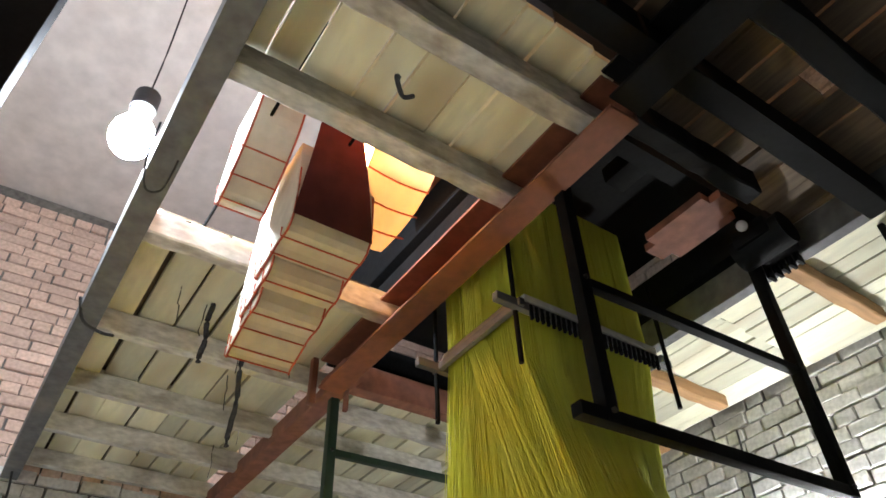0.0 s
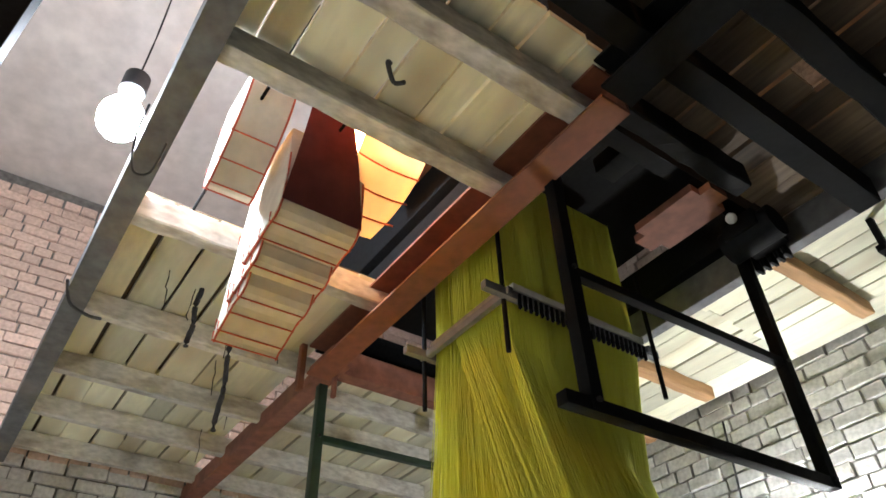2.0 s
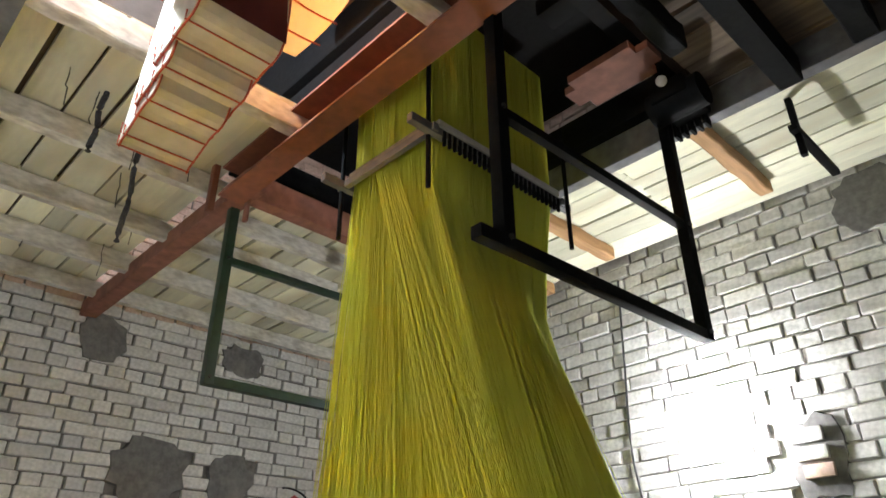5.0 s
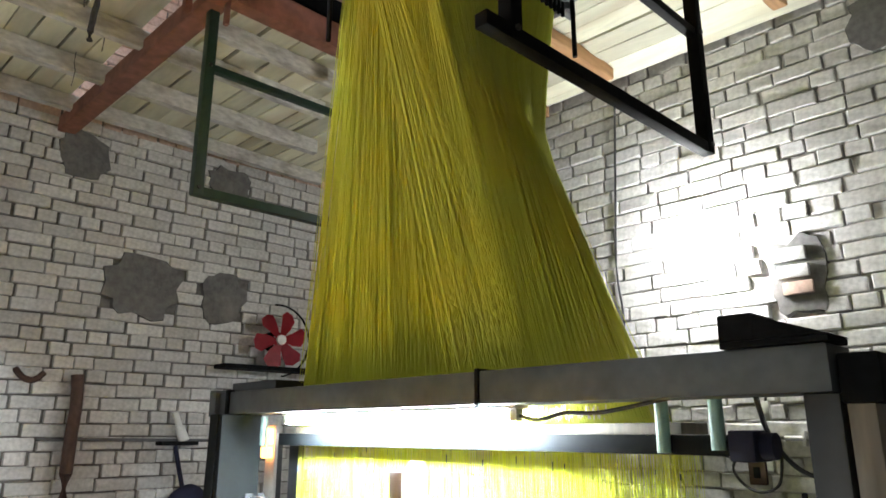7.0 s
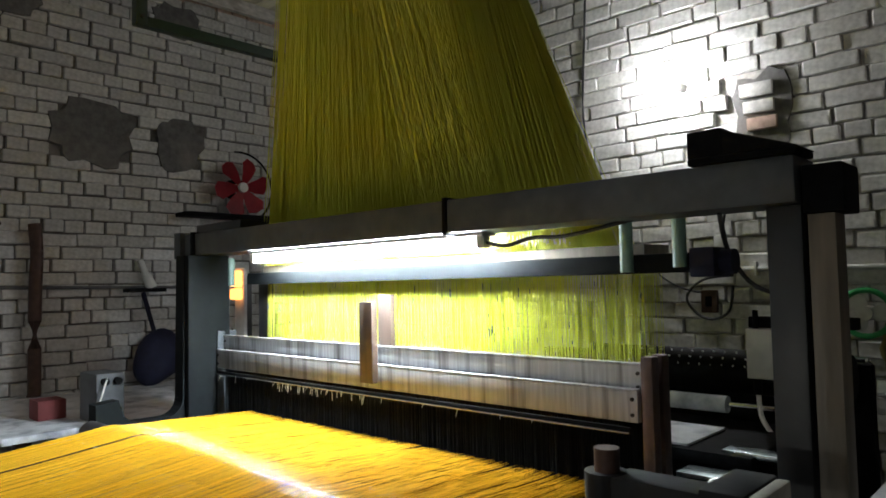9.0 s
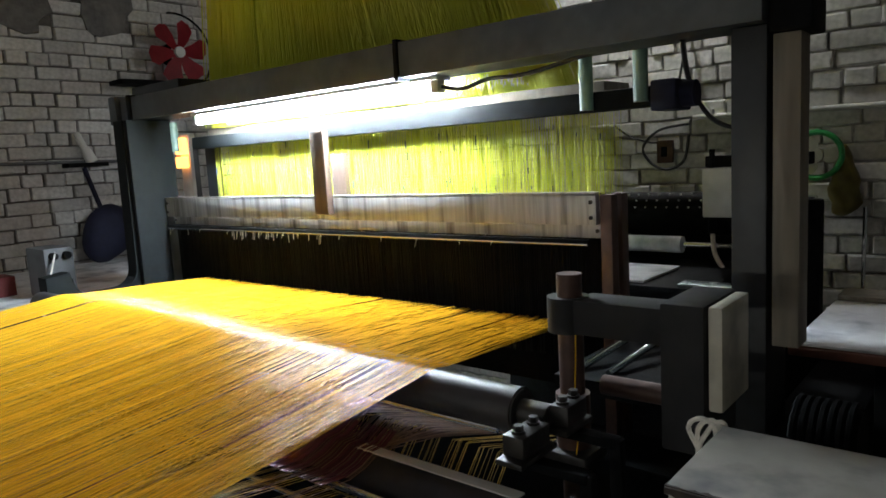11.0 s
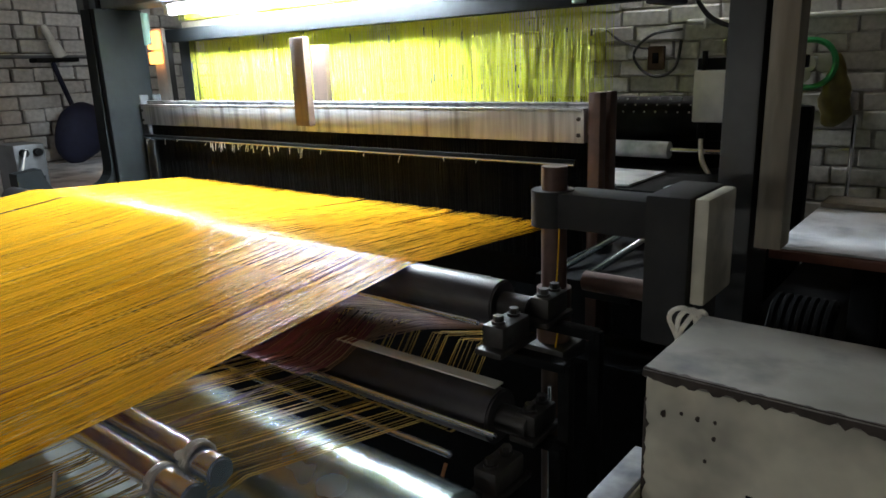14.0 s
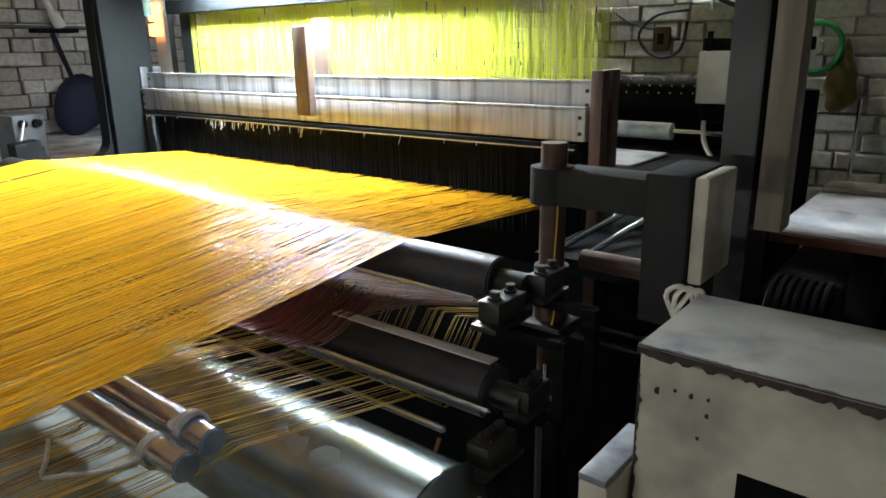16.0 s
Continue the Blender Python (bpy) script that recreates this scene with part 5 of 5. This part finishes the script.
bn = empty("side_bench", "low bench with a dusty white top along the wall", "bench", at=(-3.9, 1.6, 0))
part("top", box(B(), -4.4, -3.25, 0.9, 2.4, 0.92, 0.95, 0.006), M["white_cloth"], bn)
for x in (-4.3, -3.35):
    for y in (1.0, 2.3):
        part("leg", box(B(), x - 0.03, x + 0.03, y - 0.03, y + 0.03, 0, 0.919, 0.004), M["wood_mid"], bn)
thing("white_chest", box(B(), -3.7, -3.25, 0.45, 0.89, 0, 0.98, 0.01), M["white_paint"], "white painted chest beside the loom", "chest")
wh = empty("winding_head", "grey machine head with two dark knobs on the bench", "machine head", at=(-3.35, 1.32, 0.95))
part("body", box(B(), -3.45, -3.25, 1.26, 1.385, 0.9505, 1.17, 0.012), M["winding"], wh)
for y in (1.295, 1.35):
    part("knob", cyl(B(), (-3.25, y, 1.135), (-3.225, y, 1.135), 0.016, n=14), M["black_steel"], wh, "dark round knob")
thing("pull_wire", pipe(B(), smooth_path([(-3.23, 1.30, 1.15), (-3.20, 1.26, 1.06), (-3.17, 1.22, 0.99), (-3.15, 1.18, 0.95)], 5), 0.004, 6), M["cord_white"], "pale wire slanting from the machine head", "wire")
thing("red_carton", box(B(), -3.68, -3.55, 1.12, 1.24, 0.9505, 1.04, 0.004), M["card_red"], "torn dark red carton on the bench", "carton")
thing("wall_pipe", pipe(B(), smooth_path([(-4.42, 1.36, 0.8), (-4.42, 1.36, 1.5), (-4.43, 1.37, 1.75), (-4.44, 1.36, 1.93)], 5), 0.035, 10), M["brown_steel"], "rusty brown pipe standing against the brick wall", "pipe")
thing("wall_hook", pipe(B(), smooth_path([(-4.5, 1.05, 1.95), (-4.44, 1.08, 1.90), (-4.42, 1.13, 1.89), (-4.44, 1.18, 1.93)], 5), 0.018, 8), M["brown_steel"], "rusty bent hook in the brick wall", "hook")
ind = empty("indicator_lamp", "amber indicator lamp in two cells behind the loom", "indicator", at=(-3.2, 1.9, 1.55))
part("cell", box(B(), -3.23, -3.16, 1.9, 1.93, 1.545, 1.625, 0.008), M["amber_glow"], ind, "glowing amber cell")
part("cell", box(B(), -3.235, -3.16, 1.9, 1.93, 1.48, 1.535, 0.008), M["amber_glow"], ind, "glowing amber cell")
part("stand", box(B(), -3.22, -3.17, 1.951, 1.99, 0, 1.6, 0.004), M["dark_paint"], ind)
part("backing", box(B(), -3.24, -3.15, 1.932, 1.95, 1.2, 1.64, 0.004), M["white_paint"], ind)

# ropes and rods hung from the deck
for x, y, z0, z1 in ((-2.6, 0.77, 2.95, 3.49), (-2.45, 0.55, 3.2, 3.49)):
    thing("hanging_rope", pipe(B(), [(x + 0.004 * math.sin(9 * k), y + 0.005 * math.cos(7 * k), z1 + (z0 - z1) * k / 14) for k in range(15)], 0.012, 7), M["rope"], "dusty dark rope end hanging from the deck", "rope")
thing("hanging_rope", pipe(B(), smooth_path([(-1.02, 0.62, 3.49), (-1.0, 0.60, 3.45), (-1.03, 0.64, 3.42), (-1.0, 0.66, 3.40)], 5), 0.008, 6), M["rope"], "short knotted rope under the planks", "rope")
thing("side_post", box(B(), -1.72, -1.6, -0.50, -0.36, 0, ZTOP, 0.006), M["black_steel"], "dark steel post with a bright worn edge", "post", kind="structure")

br = empty("iron_bracket", "black angle bracket fixed under the north deck", "bracket", at=(-0.6, 2.75, 3.4))
part("arm", box(B(), -0.62, -0.585, 2.62, 3.1, 3.37, 3.40, 0.003), M["black_steel"], br)
part("drop", box(B(), -0.615, -0.59, 2.66, 2.69, 3.27, 3.558, 0.003), M["black_steel"], br)
gs = empty("girder_strap", "red-brown strap bolted to the girder's end", "strap", at=(-2.6, 1.2, 3.3))
part("strap", box(B(), -2.62, -2.585, 1.10, 1.13, 3.24, 3.48, 0.003), M["primer"], gs)
part("strap", box(B(), -2.56, -2.535, 1.256, 1.275, 3.22, 3.48, 0.003), M["redwood"], gs)
thing("beam_cable", pipe(B(), smooth_path([(-2.55, 0.06, 3.40), (-2.62, 0.10, 3.345), (-2.70, 0.18, 3.36), (-2.74, 0.24, 3.385)], 6), 0.007, 6), M["cable"], "black cable slung over the grey edge beam", "cable")
thing("beam_cable", pipe(B(), smooth_path([(-4.35, 0.12, 3.36), (-4.40, 0.14, 3.2), (-4.44, 0.10, 2.9), (-4.46, 0.12, 2.4)], 6), 0.007, 6), M["cable"], "thin cable dropping from the edge beam down the wall", "cable")
rr = random.Random(77)
for k in range(9):
    x, y = rr.uniform(-3.9, -2.1), rr.uniform(0.25, 1.1)
    z0 = 3.49
    thing("hanging_string", pipe(B(), [(x + rr.uniform(-0.008, 0.008), y + rr.uniform(-0.008, 0.008), z0 - q * rr.uniform(0.03, 0.05)) for q in range(5)], 0.0025, 5), M["rope"], "dusty string end hanging under the planks", "string", "dusty strings")

# the deck and all that hangs from it, set to their true height and distance together
for ob in list(scene.objects):
    if not ob.parent and ob.name.split(".")[0] in OVERHEAD_NAMES:
        ob.matrix_basis = OVERHEAD @ ob.matrix_basis

# ---- bricks ----
for x0, x1, z0, z1, kind in ((-1.215, -1.065, 2.385, 2.45, "brick"), (-1.20, -1.06, 2.305, 2.365, "brick"), (-1.185, -1.05, 2.225, 2.285, "brick_upper")):
    part("brick", box(B(), x0, x1, YN - 0.036, YN - 0.002, z0, z1, 0.006), M[kind], hole_patch)
holes_w = [(1.48, 1.92, 2.34, 2.70), (2.10, 2.40, 2.35, 2.66)]
lay_bricks(wall_west, west_place, (YS, YN + 0.01), 0.02, 3.50, (0.9, 3.4, 1.55, 3.4), holes_w, 11, M["brick"], M["brick_joined"])
lay_bricks(wall_north, north_place, (XW + 0.03, XE), 0.02, 5.40, (-2.4, -0.2, 1.6, 3.5), [(-1.22, -1.02, 2.15, 2.48)], 12, M["brick"], M["brick_joined"])
lay_bricks(wall_west, west_place, (YS, YN + 0.01), 3.51, 5.40, (0, 0, 0, 0), [], 13, M["brick_upper"], M["brick_upper"])


def motions():
    def heights(ob, base, rows):
        x, y, z = ob.location
        walk(ob, [(t, pose(x, y, z + top - base)) for t, top in rows])

    # heald bars and hook rail rise and fall as the shed opens
    heights(bar_front, 1.255, [(0, 1.262), (3.0, 1.262), (4.6, 1.345), (6.0, 1.265), (8.5, 1.277), (9.0, 1.268), (9.7, 1.278), (10.3, 1.325), (10.9, 1.352), (11.5, 1.350), (12.0, 1.327), (12.2, 1.293),
                               (12.4, 1.264), (12.8, 1.264), (13.6, 1.252), (13.8, 1.280), (14.0, 1.309), (14.4, 1.347), (14.8, 1.354), (15.2, 1.344), (15.6, 1.318), (15.8, 1.286), (16.0, 1.263)])
    heights(bar_back, 1.331, [(0, 1.335), (8.5, 1.327), (9.7, 1.314), (11.0, 1.310), (12.0, 1.316), (12.4, 1.337), (13.2, 1.352), (13.6, 1.343), (14.0, 1.318), (14.8, 1.305), (15.6, 1.308), (16.0, 1.319)])
    heights(hooks, 1.168, [(0, 1.178), (9.7, 1.178), (10.9, 1.24), (12.0, 1.195), (12.4, 1.178), (13.6, 1.172), (14.0, 1.192), (14.4, 1.217), (14.8, 1.244), (15.2, 1.229), (15.6, 1.190), (16.0, 1.178)])


motions()
